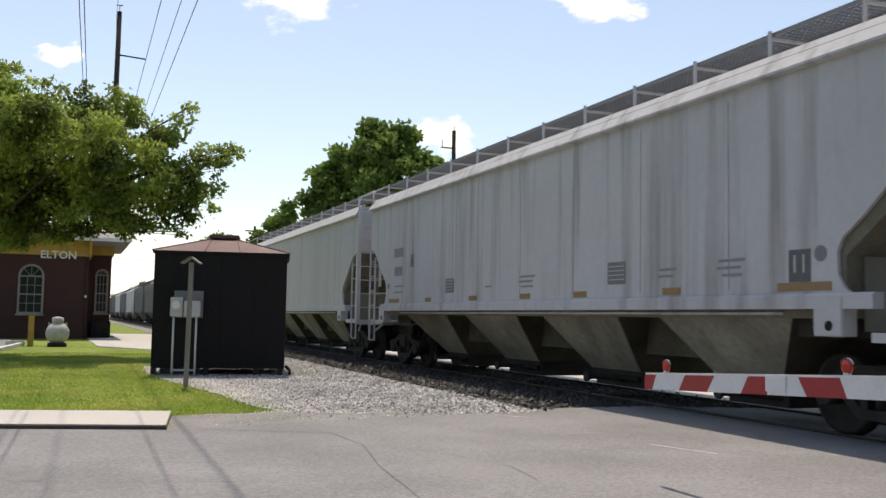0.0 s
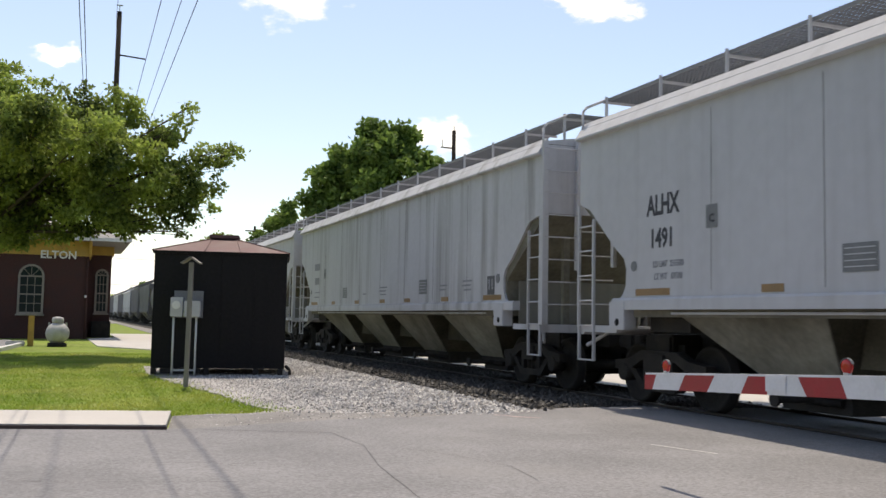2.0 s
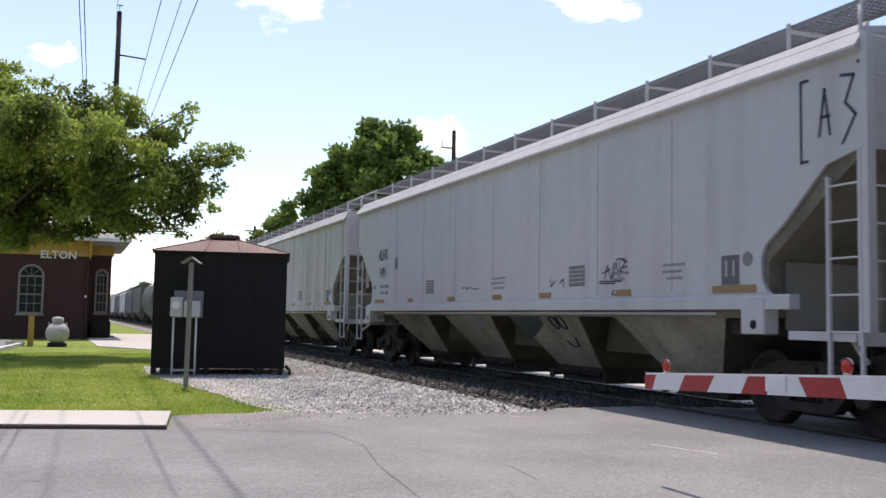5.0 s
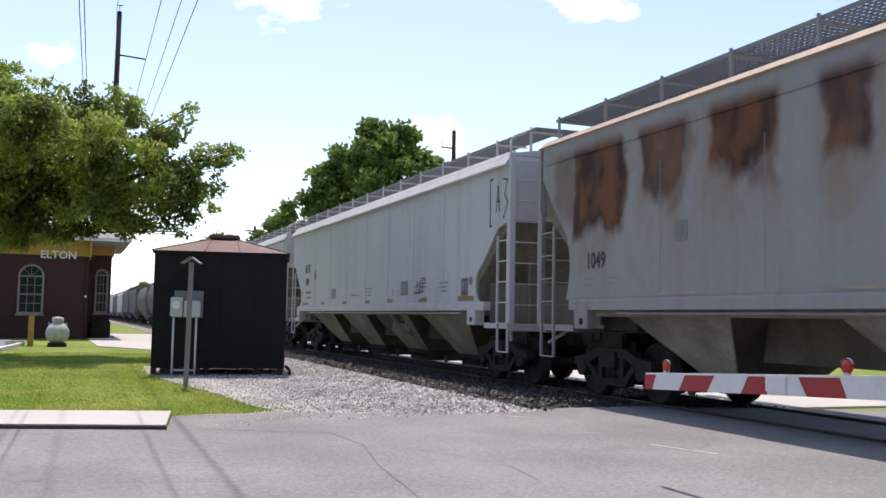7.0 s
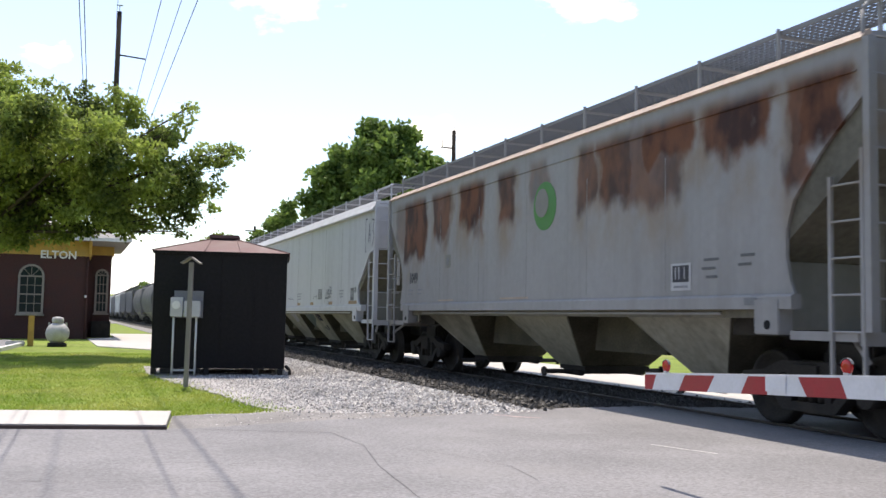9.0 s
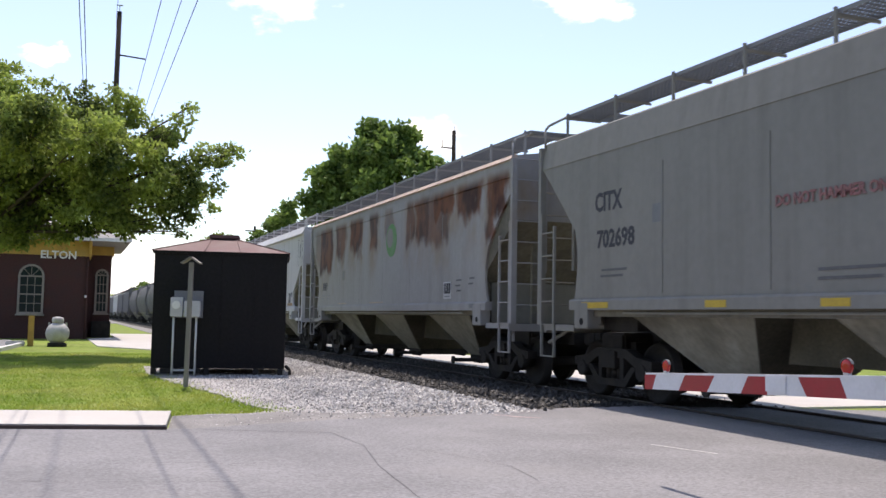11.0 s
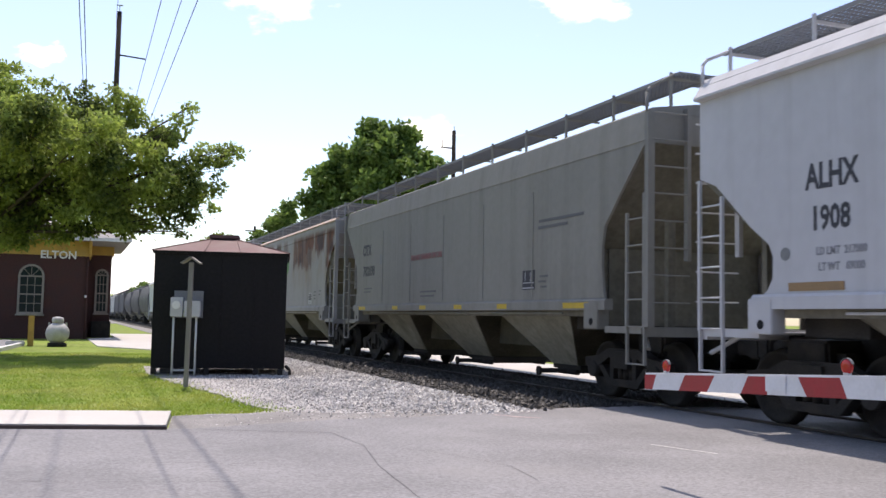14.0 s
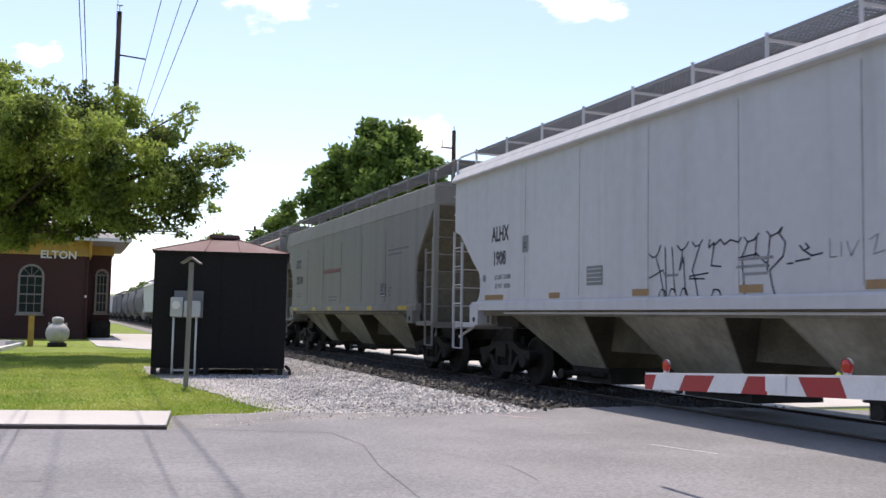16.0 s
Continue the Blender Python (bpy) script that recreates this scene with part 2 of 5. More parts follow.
# wide dark-to-bright range paints shaded clumps and sunlit tufts into the leaves
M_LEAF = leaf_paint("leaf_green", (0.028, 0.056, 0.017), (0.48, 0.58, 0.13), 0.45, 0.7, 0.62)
M_LEAF_LIGHT = leaf_paint("light_leaf_green", (0.09, 0.15, 0.03), (0.19, 0.26, 0.06))
M_LEAF_PALE = leaf_paint("pale_yellow_green_leaf", (0.20, 0.24, 0.06), (0.30, 0.33, 0.10))
M_STONE = leaf_paint("crushed_stone", (0.24, 0.23, 0.22), (0.66, 0.635, 0.605), 0.0, 0.9, 0.25)
# stones darkened like the bed, to stand for the train's shade
M_STONE_DARK = leaf_paint("shade_dark_track_stone", (0.022, 0.02, 0.018), (0.085, 0.08, 0.074), 0.0, 0.9, 0.25)
M_BLADE = leaf_paint("grass_blade_green", (0.20, 0.32, 0.03), (0.44, 0.46, 0.11), 0.4, 0.55, 0.75)


# ---- mesh tools ----
def box(bm, x0, x1, y0, y1, z0, z1, m=None):
    vs = [bm.verts.new((x, y, z)) for x in (x0, x1) for y in (y0, y1) for z in (z0, z1)]
    if m:
        for v in vs:
            v.co = m @ v.co
    for f in ((0, 1, 3, 2), (4, 6, 7, 5), (0, 4, 5, 1), (2, 3, 7, 6), (0, 2, 6, 4), (1, 5, 7, 3)):
        bm.faces.new([vs[i] for i in f])
    return bm


def tube(bm, p, q, r, seg=8, r2=None):
    p, q = Vector(p), Vector(q)
    rot = (q - p).to_track_quat("Z", "Y").to_matrix()
    rings = []
    for c, rad in ((p, r), (q, r if r2 is None else r2)):
        rings.append([bm.verts.new(c + rot @ Vector((rad * math.cos(a), rad * math.sin(a), 0))) for a in [2 * math.pi * i / seg for i in range(seg)]])
    for i in range(seg):
        j = (i + 1) % seg
        f = bm.faces.new((rings[0][i], rings[0][j], rings[1][j], rings[1][i]))
        f.smooth = seg > 6
    bm.faces.new(rings[0][::-1]), bm.faces.new(rings[1])
    return bm


def prism(bm, pts, axis, a, b):
    """A polygon of two coordinates, drawn out along an axis from a to b."""
    def put(p, c):
        return {"x": (c, p[0], p[1]), "y": (p[0], c, p[1]), "z": (p[0], p[1], c)}[axis]
    lo, hi = [bm.verts.new(put(p, a)) for p in pts], [bm.verts.new(put(p, b)) for p in pts]
    n = len(pts)
    for i in range(n):
        bm.faces.new((lo[i], lo[(i + 1) % n], hi[(i + 1) % n], hi[i]))
    bm.faces.new(lo[::-1]), bm.faces.new(hi)
    return bm


def lathe(bm, rings, seg=24, centre=(0, 0, 0), axis="z"):
    """Rings of (radius, height) round an axis."""
    rows = []
    for r, h in rings:
        row = []
        for i in range(seg):
            a = 2 * math.pi * i / seg
            u, v = r * math.cos(a), r * math.sin(a)
            row.append(bm.verts.new(Vector(centre) + Vector({"z": (u, v, h), "x": (h, u, v), "y": (u, h, v)}[axis])))
        rows.append(row)
    for a, b in zip(rows, rows[1:]):
        for i in range(seg):
            f = bm.faces.new((a[i], a[(i + 1) % seg], b[(i + 1) % seg], b[i]))
            f.smooth = True
    bm.faces.new(rows[0][::-1]), bm.faces.new(rows[-1])
    return bm


def B():
    return bmesh.new()


def bevelled(bm, w, seg=2):
    bmesh.ops.bevel(bm, geom=[e for e in bm.edges], offset=w, segments=seg, affect="EDGES", clamp_overlap=True)
    return bm


def finish(name, bm, material):
    bmesh.ops.recalc_face_normals(bm, faces=bm.faces)
    me = bpy.data.meshes.new(name)
    bm.to_mesh(me)
    bm.free()
    me.materials.append(material)
    return me


def part(name, bm, material, parent, label=""):
    ob = new(name, finish(name, bm, material))
    ob.parent = parent
    return tagged(ob, label)


def shared(name, me, parent, m=None, label=""):
    ob = new(name, me)
    ob.parent = parent
    if m is not None:
        ob.matrix_basis = m
    return tagged(ob, label)


def whole(name, bm, material, label, category, group="", kind=""):
    return tagged(new(name, finish(name, bm, material)), label, category, group, kind)


def thing(name, label, category, group="", kind="", m=None):
    ob = tagged(new(name), label, category, group, kind)
    if m is not None:
        ob.matrix_basis = m
    return ob


def lettering(name, text, height, m, material, parent, label="", squeeze=1.0):
    """Flat letters with the built-in font: reading along local x, up along local y, centred."""
    cu = bpy.data.curves.new(name, "FONT")
    cu.body, cu.size, cu.align_x, cu.align_y, cu.extrude, cu.resolution_u = text, height / 0.7, "CENTER", "CENTER", 0.003, 2
    cu.offset = height * 0.04
    tmp = new(name + "_draft", cu)
    bpy.context.view_layer.update()
    me = bpy.data.meshes.new_from_object(tmp.evaluated_get(bpy.context.evaluated_depsgraph_get()))
    bpy.data.objects.remove(tmp)
    me.transform(Matrix.Diagonal((squeeze, 1, 1, 1)))
    me.materials.clear()
    me.materials.append(material)
    return shared(name, me, parent, m, label)


def on_side(y, z, x=-1.6, up=0.0):
    """The pose of flat writing on a wagon's camera side."""
    return Matrix(((0, 0, -1, x), (-1, 0, 0, y), (0, 1, 0, z), (0, 0, 0, 1))) @ pose(0, 0, 0, 0, 0, up)


def stroke(bm, pts, w, y0, z0, x=-1.606):
    """A flat painted line on a wagon's side; pts run along the reading direction and up."""
    for (a, b), (c, d) in zip(pts, pts[1:]):
        dx, dz = c - a, d - b
        n = math.hypot(dx, dz) or 1
        px, pz = -dz / n * w / 2, dx / n * w / 2
        ex, ez = dx / n * w * 0.4, dz / n * w * 0.4
        vs = [bm.verts.new((x, y0 - u, z0 + v)) for u, v in ((a - ex + px, b - ez + pz), (c + ex + px, d + ez + pz), (c + ex - px, d + ez - pz), (a - ex - px, b - ez - pz))]
        bm.faces.new(vs)
    return bm

# ---- ground ----
def slab(name, pts, z0, z1, material, label, category="ground"):
    return whole(name, prism(B(), pts, "z", z0, z1), material, label, category, kind="structure")


TRACK_X = 9.1
ROAD_Z = -0.04
gm = bpy.data.meshes.new("ground")
gm.from_pydata([(-1500, -1500, -0.08), (1500, -1500, -0.08), (1500, 1500, -0.08), (-1500, 1500, -0.08)], [], [(0, 1, 2, 3)])
gm.materials.append(M_GRASS)
tagged(new("ground", gm), "mown green grass with dry patches", "ground", kind="structure")
LAWN_EDGE = [(1.61, 21.73), (1.8, 18.98), (2.07, 17.21), (2.31, 15.27), (2.45, 14.06), (2.59, 13.17), (2.23, 12.76), (1.71, 12.71)]


def ragged(pts, step, amount, seed):
    """The same line with more corners, each a little astray."""
    rng = random.Random(seed)
    out = []
    for (a, b), (c, d) in zip(pts, pts[1:]):
        n = max(1, int(math.hypot(c - a, d - b) / step))
        out += [(a + (c - a) * i / n + rng.uniform(-1, 1) * amount, b + (d - b) * i / n + rng.uniform(-1, 1) * amount * 1.6) for i in range(n)]
    return out + [pts[-1]]


LAWN_EDGE = ragged(LAWN_EDGE, 0.3, 0.06, 4)
YARD = [(1.03, 10.9), (3.1, 11.55), (6.2, 12.2), (6.2, 60), (5.2, 60), (4.9, 28), (4.4, 24.5), (1.7, 24.5)] + LAWN_EDGE + [(1.235, 12.5)]
slab("road", [(-60, 1.5), (60, -1.5), (60, 8.2), (12.6, 10.8), (8.2, 12.6), (6.7, 12.5), (4.4, 11.75), (3.1, 11.62), (1.3, 11.0), (-60, 27.0)], -0.2, ROAD_Z, M_ASPHALT, "worn grey asphalt road with cracks", "road")
slab("gravel_yard", YARD, -0.2, -0.055, M_GRAVEL, "pale grey gravel beside the track", "gravel")
slab("dirt_apron", [(1.035, 10.93), (3.1, 11.6), (4.4, 11.80), (5.2, 12.05), (4.5, 12.35), (3.5, 12.45), (2.7, 12.75), (1.95, 12.6), (1.245, 12.49)], -0.2, -0.048, M_DIRT, "packed grey dirt between road and gravel", "ground")
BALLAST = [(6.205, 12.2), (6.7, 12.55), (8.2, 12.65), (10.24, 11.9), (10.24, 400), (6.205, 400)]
slab("ballast", BALLAST, -0.25, -0.06, M_BALLAST, "crushed stone track ballast with the train's shade in its colour", "ballast")
slab("ballast_behind", [(6.6, -60), (11.6, -60), (11.6, 0), (6.6, 0)], -0.25, -0.06, M_BALLAST, "crushed stone track ballast with the train's shade in its colour", "ballast")
slab("far_lane", [(10.25, 12.0), (13.2, 12.0), (13.6, 400), (10.25, 400)], -0.2, -0.045, M_CONCRETE, "pale dusty lane beyond the track", "lane")
slab("gravel_lane", [(6.2, 60.01), (6.2, 300), (-6.0, 300), (1.0, 128), (5.2, 122), (4.9, 60.01)], -0.2, -0.055, M_DIRT, "grey gravel lane running beside the track", "lane")
slab("pavement", [(-0.7, 11.42), (1.02, 10.96), (1.22, 12.52), (-0.75, 13.0), (-14, 16.6), (-14, 15.0)], -0.2, 0.012, M_CONCRETE, "pale concrete pavement with worn kerb edge", "pavement")
# thin strip on the kerb front, coloured as its shade
slab("kerb_face", [(-14, 14.985), (-0.7, 11.405), (1.03, 10.945), (1.03, 10.955), (-0.7, 11.417), (-14, 14.997)], -0.2, -0.004, M_KERB_FACE, "dark brown kerb face along the pavement, shade in its colour", "kerb")
slab("path", [(1.0, 39), (2.8, 35.5), (4.6, 35.2), (4.8, 62), (2.2, 62), (2.2, 53), (0.8, 49.6)], -0.2, -0.05, M_CONCRETE, "pale concrete path beside the depot", "path")
slab("car_park", [(-12, 31), (-2.2, 33.5), (-1.75, 39.5), (-2.5, 47), (-12, 47)], -0.2, -0.055, M_ASPHALT, "grey asphalt car park", "car park")
slab("car_park_kerb", [(-2.19, 33.5), (-2.03, 33.5), (-1.58, 39.5), (-1.74, 39.5)], -0.2, 0.05, M_OFFWHITE, "white painted parking kerb", "kerb")


def ribbon(name, pts, width, material, label, category, z=ROAD_Z + 0.003):
    """A thin strip on the road through a few points, with an uneven edge."""
    rng = random.Random(len(pts) * 7 + int(pts[0][0] * 100))
    line = []
    for (a, b), (c, d) in zip(pts, pts[1:]):
        n = max(2, int(math.hypot(c - a, d - b) / 0.12))
        line += [(a + (c - a) * i / n, b + (d - b) * i / n) for i in range(n)]
    line.append(pts[-1])
    bm = B()
    prev = None
    for i, (px, py) in enumerate(line):
        q = line[min(i + 1, len(line) - 1)]
        p = line[max(i - 1, 0)]
        dx, dy = q[0] - p[0], q[1] - p[1]
        n = math.hypot(dx, dy)
        off, w = rng.uniform(-1, 1) * width * 0.6, width * rng.uniform(0.3, 0.7)
        nx, ny = -dy / n, dx / n
        pair = [bm.verts.new((px + nx * (off + w), py + ny * (off + w), z)), bm.verts.new((px + nx * (off - w), py + ny * (off - w), z))]
        if prev:
            bm.faces.new((prev[0], prev[1], pair[1], pair[0]))
        prev = pair
    return whole(name, bm, material, label, category, kind="structure")


ribbon("road_crack", [(1.35, 10.93), (2.7, 10.3), (2.75, 9.2), (2.5, 7.9), (2.35, 6.5), (2.2, 5.0)], 0.008, M_TAR, "thin dark crack across the asphalt", "crack")
ribbon("road_crack", [(-3.0, 11.3), (-0.5, 10.75), (1.35, 10.9), (2.7, 10.28)], 0.010, M_TAR, "thin dark crack along the pavement edge", "crack")
ribbon("road_crack", [(3.0, 9.0), (3.4, 8.3), (3.6, 7.6), (3.5, 6.9)], 0.006, M_TAR, "hairline crack in the asphalt", "crack")
ribbon("road_crack", [(0.2, 8.6), (1.0, 8.5), (1.9, 8.1), (2.4, 8.0)], 0.006, M_TAR, "hairline crack in the asphalt", "crack")
ribbon("road_crack", [(-0.4, 7.9), (0.6, 7.6), (1.4, 7.4)], 0.006, M_TAR, "hairline crack in the asphalt", "crack")
ribbon("road_marking", [(5.66, 8.62), (5.80, 8.2), (5.91, 7.84)], 0.016, M_WHITE, "worn white painted line", "road marking")
ribbon("road_marking", [(5.30, 11.75), (5.5, 11.5), (5.72, 11.25)], 0.075, M_PINK, "worn pale pinkish paint mark", "road marking")

# unseen walls, added to keep skylight off the wagon sides
slab("skylight_block_west", [(-24, -45), (-15, -45), (-15, 9), (-24, 9)], -0.2, 9.0, M_BRICK, "unseen dark brick wall added to block skylight", "wall")
slab("skylight_block_south", [(-14.9, -45), (5.0, -45), (5.0, -14), (-14.9, -14)], -0.2, 7.0, M_BRICK, "unseen dark brick wall added to block skylight", "wall")

for x in (TRACK_X - 0.755, TRACK_X + 0.755):
    rail = thing("rail", "rusty steel rail with polished head", "rail", "rails of the track")
    prof = [(-0.07, -0.17), (0.07, -0.17), (0.07, -0.155), (0.012, -0.13), (0.012, -0.045), (0.036, -0.03), (0.036, -0.004), (-0.036, -0.004), (-0.036, -0.03), (-0.012, -0.045), (-0.012, -0.13), (-0.07, -0.155)]
    part("web", prism(B(), [(x + a, b) for a, b in prof], "y", -60, 400), M_RAIL, rail)
    part("head", prism(B(), [(x - 0.034, -0.004), (x + 0.034, -0.004), (x + 0.03, 0.0), (x - 0.03, 0.0)], "y", -60, 400), M_RAIL_TOP, rail, "polished rail head")

# ---- hopper wagons ----
def grating(bm, x0, x1, y0, y1, z, step=0.10):
    for x in (x0, x1):
        box(bm, x - 0.012, x + 0.012, y0, y1, z - 0.05, z)
    y = y0
    while y <= y1:
        box(bm, x0 + 0.014, x1 - 0.014, y, y + 0.012, z - 0.03, z - 0.002)
        y += step
    for i in range(1, 9):
        x = x0 + (x1 - x0) * i / 9
        box(bm, x - 0.004, x + 0.004, y0, y1, z - 0.024, z - 0.004)
    return bm


WHEELSETS = []
M_SEAM = paint("stained_weld_seam", (0.25, 0.245, 0.24), 0.7, vary=0.4, scale=2, shine=0.1)


def wheelset_mesh():
    bm = B()
    for s in (-1, 1):
        rings = [(0.10, 0.66 * s), (0.16, 0.68 * s), (0.36, 0.715 * s), (0.40, 0.68 * s), (0.485, 0.685 * s), (0.485, 0.71 * s), (0.46, 0.725 * s), (0.455, 0.82 * s), (0.40, 0.825 * s), (0.37, 0.77 * s), (0.16, 0.80 * s), (0.10, 0.83 * s)]
        lathe(bm, rings, 28, axis="x")
    tube(bm, (-1.05, 0, 0), (1.05, 0, 0), 0.085, 12)
    for s in (-1, 1):
        for k in range(3):
            a = 2 * math.pi * k / 3
            tube(bm, (s * 1.05, 0.045 * math.cos(a), 0.045 * math.sin(a)), (s * 1.08, 0.045 * math.cos(a), 0.045 * math.sin(a)), 0.018, 6)
    return finish("wheelset", bm, M_STEEL_DARK)


WHEEL_ME = wheelset_mesh()


def truck_meshes():
    out = {}
    for s, n in ((-1, "a"), (1, "b")):
        bm = B()
        x0, x1 = sorted((s * 0.93, s * 1.1))
        top = [(-1.15, 0.50), (-1.15, 0.64), (-0.75, 0.68), (-0.45, 0.80), (0.45, 0.80), (0.75, 0.68), (1.15, 0.64), (1.15, 0.50), (0.72, 0.52), (0.42, 0.66), (-0.42, 0.66), (-0.72, 0.52)]
        prism(bm, top, "x", x0, x1)
        prism(bm, [(-0.72, 0.52), (-0.42, 0.22), (0.42, 0.22), (0.72, 0.52), (0.60, 0.54), (0.36, 0.33), (-0.36, 0.33), (-0.60, 0.54)], "x", x0, x1)
        for a in (-0.32, 0.32):
            box(bm, x0, x1, a - 0.05, a + 0.05, 0.33, 0.66)
        for a in (-0.16, 0, 0.16):
            tube(bm, (s * 1.0, a, 0.33), (s * 1.0, a, 0.52), 0.07, 10)
        for a in (-0.89, 0.89):
            tube(bm, (s * 0.9, a, 0.46), (s * 1.13, a, 0.46), 0.13, 12)
        out[n] = finish("side_frame", bm, M_STEEL_DARK)
    bm = B()
    box(bm, -1.15, 1.15, -0.2, 0.2, 0.5, 0.76)
    tube(bm, (0, 0, 0.76), (0, 0, 0.98), 0.25, 14)
    box(bm, -0.95, 0.95, -0.26, 0.26, 0.24, 0.30)
    for a in (-0.36, 0.36):
        box(bm, -0.72, 0.72, a - 0.05, a + 0.05, 0.32, 0.44)
        for s in (-1, 1):
            box(bm, *sorted((s * 0.69, s * 0.83)), a - 0.06, a + 0.06, 0.25, 0.62)
    for s in (-1, 1):
        box(bm, *sorted((s * 0.5, s * 0.72)), -0.14, 0.14, 0.76, 0.90)
    tube(bm, (-0.2, -0.45, 0.42), (0.15, -0.1, 1.0), 0.035, 6)
    tube(bm, (0.2, 0.45, 0.42), (-0.15, 0.1, 1.0), 0.035, 6)
    out["bolster"] = finish("bolster", bm, M_STEEL_DARK)
    return out


TRUCK_ME = truck_meshes()


def add_truck(wagon, y):
    frame_a = shared("truck", TRUCK_ME["bolster"], wagon, pose(0, y, 0), "grimy cast steel truck")
    shared("side_frame", TRUCK_ME["a"], frame_a)
    shared("side_frame", TRUCK_ME["b"], frame_a)
    for a in (-0.89, 0.89):
        w = shared("wheelset", WHEEL_ME, frame_a, pose(0, a, 0.457))
        WHEELSETS.append((w, a))


def hopper_wagon(kind, label, half, hoppers, skin, top=4.30, curved=False):
    """A covered hopper wagon: local y forward, z from the rail head; half: half the body's length."""
    w = thing("hopper_wagon", label, "rail wagon", "wagons of the freight train")
    sill0, sill1 = 1.40, 1.57
    hw = 1.6

    def ends(f):
        """Mirror a point list fore and aft."""
        return f + [(-y, z) for y, z in reversed(f)]

    # the shell between the slope sheets
    eave = top - 0.02
    knee = 3.76 if kind == "grey" else 3.06
    shell = ends([(half, eave), (half, knee), (half - 1.5, 2.35 if kind == "grey" else 1.95), (half - 1.5, 1.30)])
    hb = hw - 0.05
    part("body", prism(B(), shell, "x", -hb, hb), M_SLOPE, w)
    # side sheets with their cut corners
    if kind == "grey":
        edge = [(half, eave - 0.40), (half, 3.80), (half - 0.23, 3.58), (half - 0.72, 3.10), (half - 1.14, 2.67), (half - 1.22, 2.35), (half - 1.22, 2.05), (half - 1.17, 1.7), (half - 1.13, sill1)]
    elif curved:
        edge = [(half, eave), (half, 3.62), (half - 0.45, 3.08), (half - 0.86, 2.62), (half - 0.97, 2.3), (half - 0.98, 2.0), (half - 0.92, 1.72), (half - 0.85, sill1)]
    else:
        edge = [(half, eave), (half, 3.07), (half - 0.32, 2.95), (half - 1.0, 2.36), (half - 1.3, 2.15), (half - 1.37, 2.0), (half - 1.36, 1.75), (half - 1.28, 1.62), (half - 1.2, sill1)]
    for s in (-1, 1):
        rear = [(-y + (0.0 if kind == "grey" or y > half - 0.05 else 0.2), z) for y, z in reversed(edge)]
        part("side_sheet", prism(B(), edge + rear, "x", s * (hw - 0.045), s * hw), skin, w)
        # weld seams
        n = hoppers * 2
        rt, rw = (0.012, 0.02) if kind == "grey" else (0.003, 0.008)
        rib = finish("side_rib", bevelled(box(B(), *sorted((s * (hw - 0.001), s * (hw + rt))), -rw, rw, sill1 + 0.06, eave - (0.75 if curved else 0.3)), 0.002, 1), M_SEAM if kind != "grey" else skin)
        for i in range(1, n):
            shared("side_rib", rib, w, pose(0, -half + 1.4 + (2 * half - 2.8) * i / n, 0))
        # side sill and top chord
        bm = B()
        prism(bm, [(s * (hw - 0.1), sill0), (s * (hw + 0.05), sill0), (s * (hw + 0.05), sill1 - 0.03), (s * (hw + 0.02), sill1), (s * (hw - 0.1), sill1)], "y", -half + 1.05, half - 1.05)
        part("side_sill", bm, skin, w)
        bm = B()
        if kind == "grey":
            prism(bm, [(s * (hw - 0.02), eave - 0.42), (s * (hw + 0.012), eave - 0.42), (s * (hw - 0.04), eave + 0.02), (s * (hw - 0.07), eave + 0.045), (s * (hw - 0.2), eave + 0.045)], "y", -half, half)
        elif kind == "rusty":
            prism(bm, [(s * (hw - 0.02), eave - 0.05), (s * (hw + 0.05), eave - 0.03), (s * (hw - 0.05), eave + 0.07), (s * (hw - 0.1), eave + 0.07), (s * (hw - 0.1), eave)], "y", -half - 0.01, half + 0.01)
            part("side_seam", prism(B(), [(s * (hw - 0.02), eave - 0.36), (s * (hw + 0.018), eave - 0.355), (s * (hw + 0.018), eave - 0.34), (s * (hw - 0.02), eave - 0.335)], "y", -half + 0.1, half - 0.1), skin, w)
        else:
            prism(bm, [(s * (hw - 0.02), eave - 0.21), (s * (hw + 0.10), eave - 0.19), (s * (hw + 0.10), eave - 0.16), (s * (hw - 0.07), eave + 0.10), (s * (hw - 0.1), eave + 0.10), (s * (hw - 0.1), eave)], "y", -half - 0.01, half + 0.01)
        part("top_chord", bm, M_RUST_EDGE if kind == "rusty" else skin, w)
        # jacking boxes
        for e in (-1, 1):
            pad_y = (0.99 if e == 1 else 1.45) if kind == "white" else 1.24
            y0, y1 = sorted((e * (half - pad_y), e * (half - pad_y - 0.42)))
            bm = box(B(), *sorted((s * (hw - 0.15), s * (hw + 0.06))), y0, y1, 1.11, sill0 + 0.12)
            pad = part("jacking_pad", bevelled(bm, 0.012), skin, w)
            # flat near-black disc on the pad paints the shade inside the hole
            bm = tube(B(), (s * (hw + 0.058), (y0 + y1) / 2 - 0.02, 1.22), (s * (hw + 0.066), (y0 + y1) / 2 - 0.02, 1.22), 0.055, 12)
            part("jacking_hole", bm, M_DARK, pad, "near-black disc drawn for the shaded hole")
    # roof
    ridge = top + 0.2
    roof = [(-hw + 0.1, eave), (hw - 0.1, eave), (hw - 0.1, eave + 0.06), (0.7, ridge - 0.04), (0, ridge), (-0.7, ridge - 0.04), (-hw + 0.1, eave + 0.06)]
    part("roof", prism(B(), roof, "y", -half + 0.01, half - 0.01), skin, w)
    # running boards with brackets
    zb = top + {"white": 0.53, "grey": 0.57, "rusty": 0.50}[kind]
    ob_x = 1.3 if kind == "rusty" else 1.14
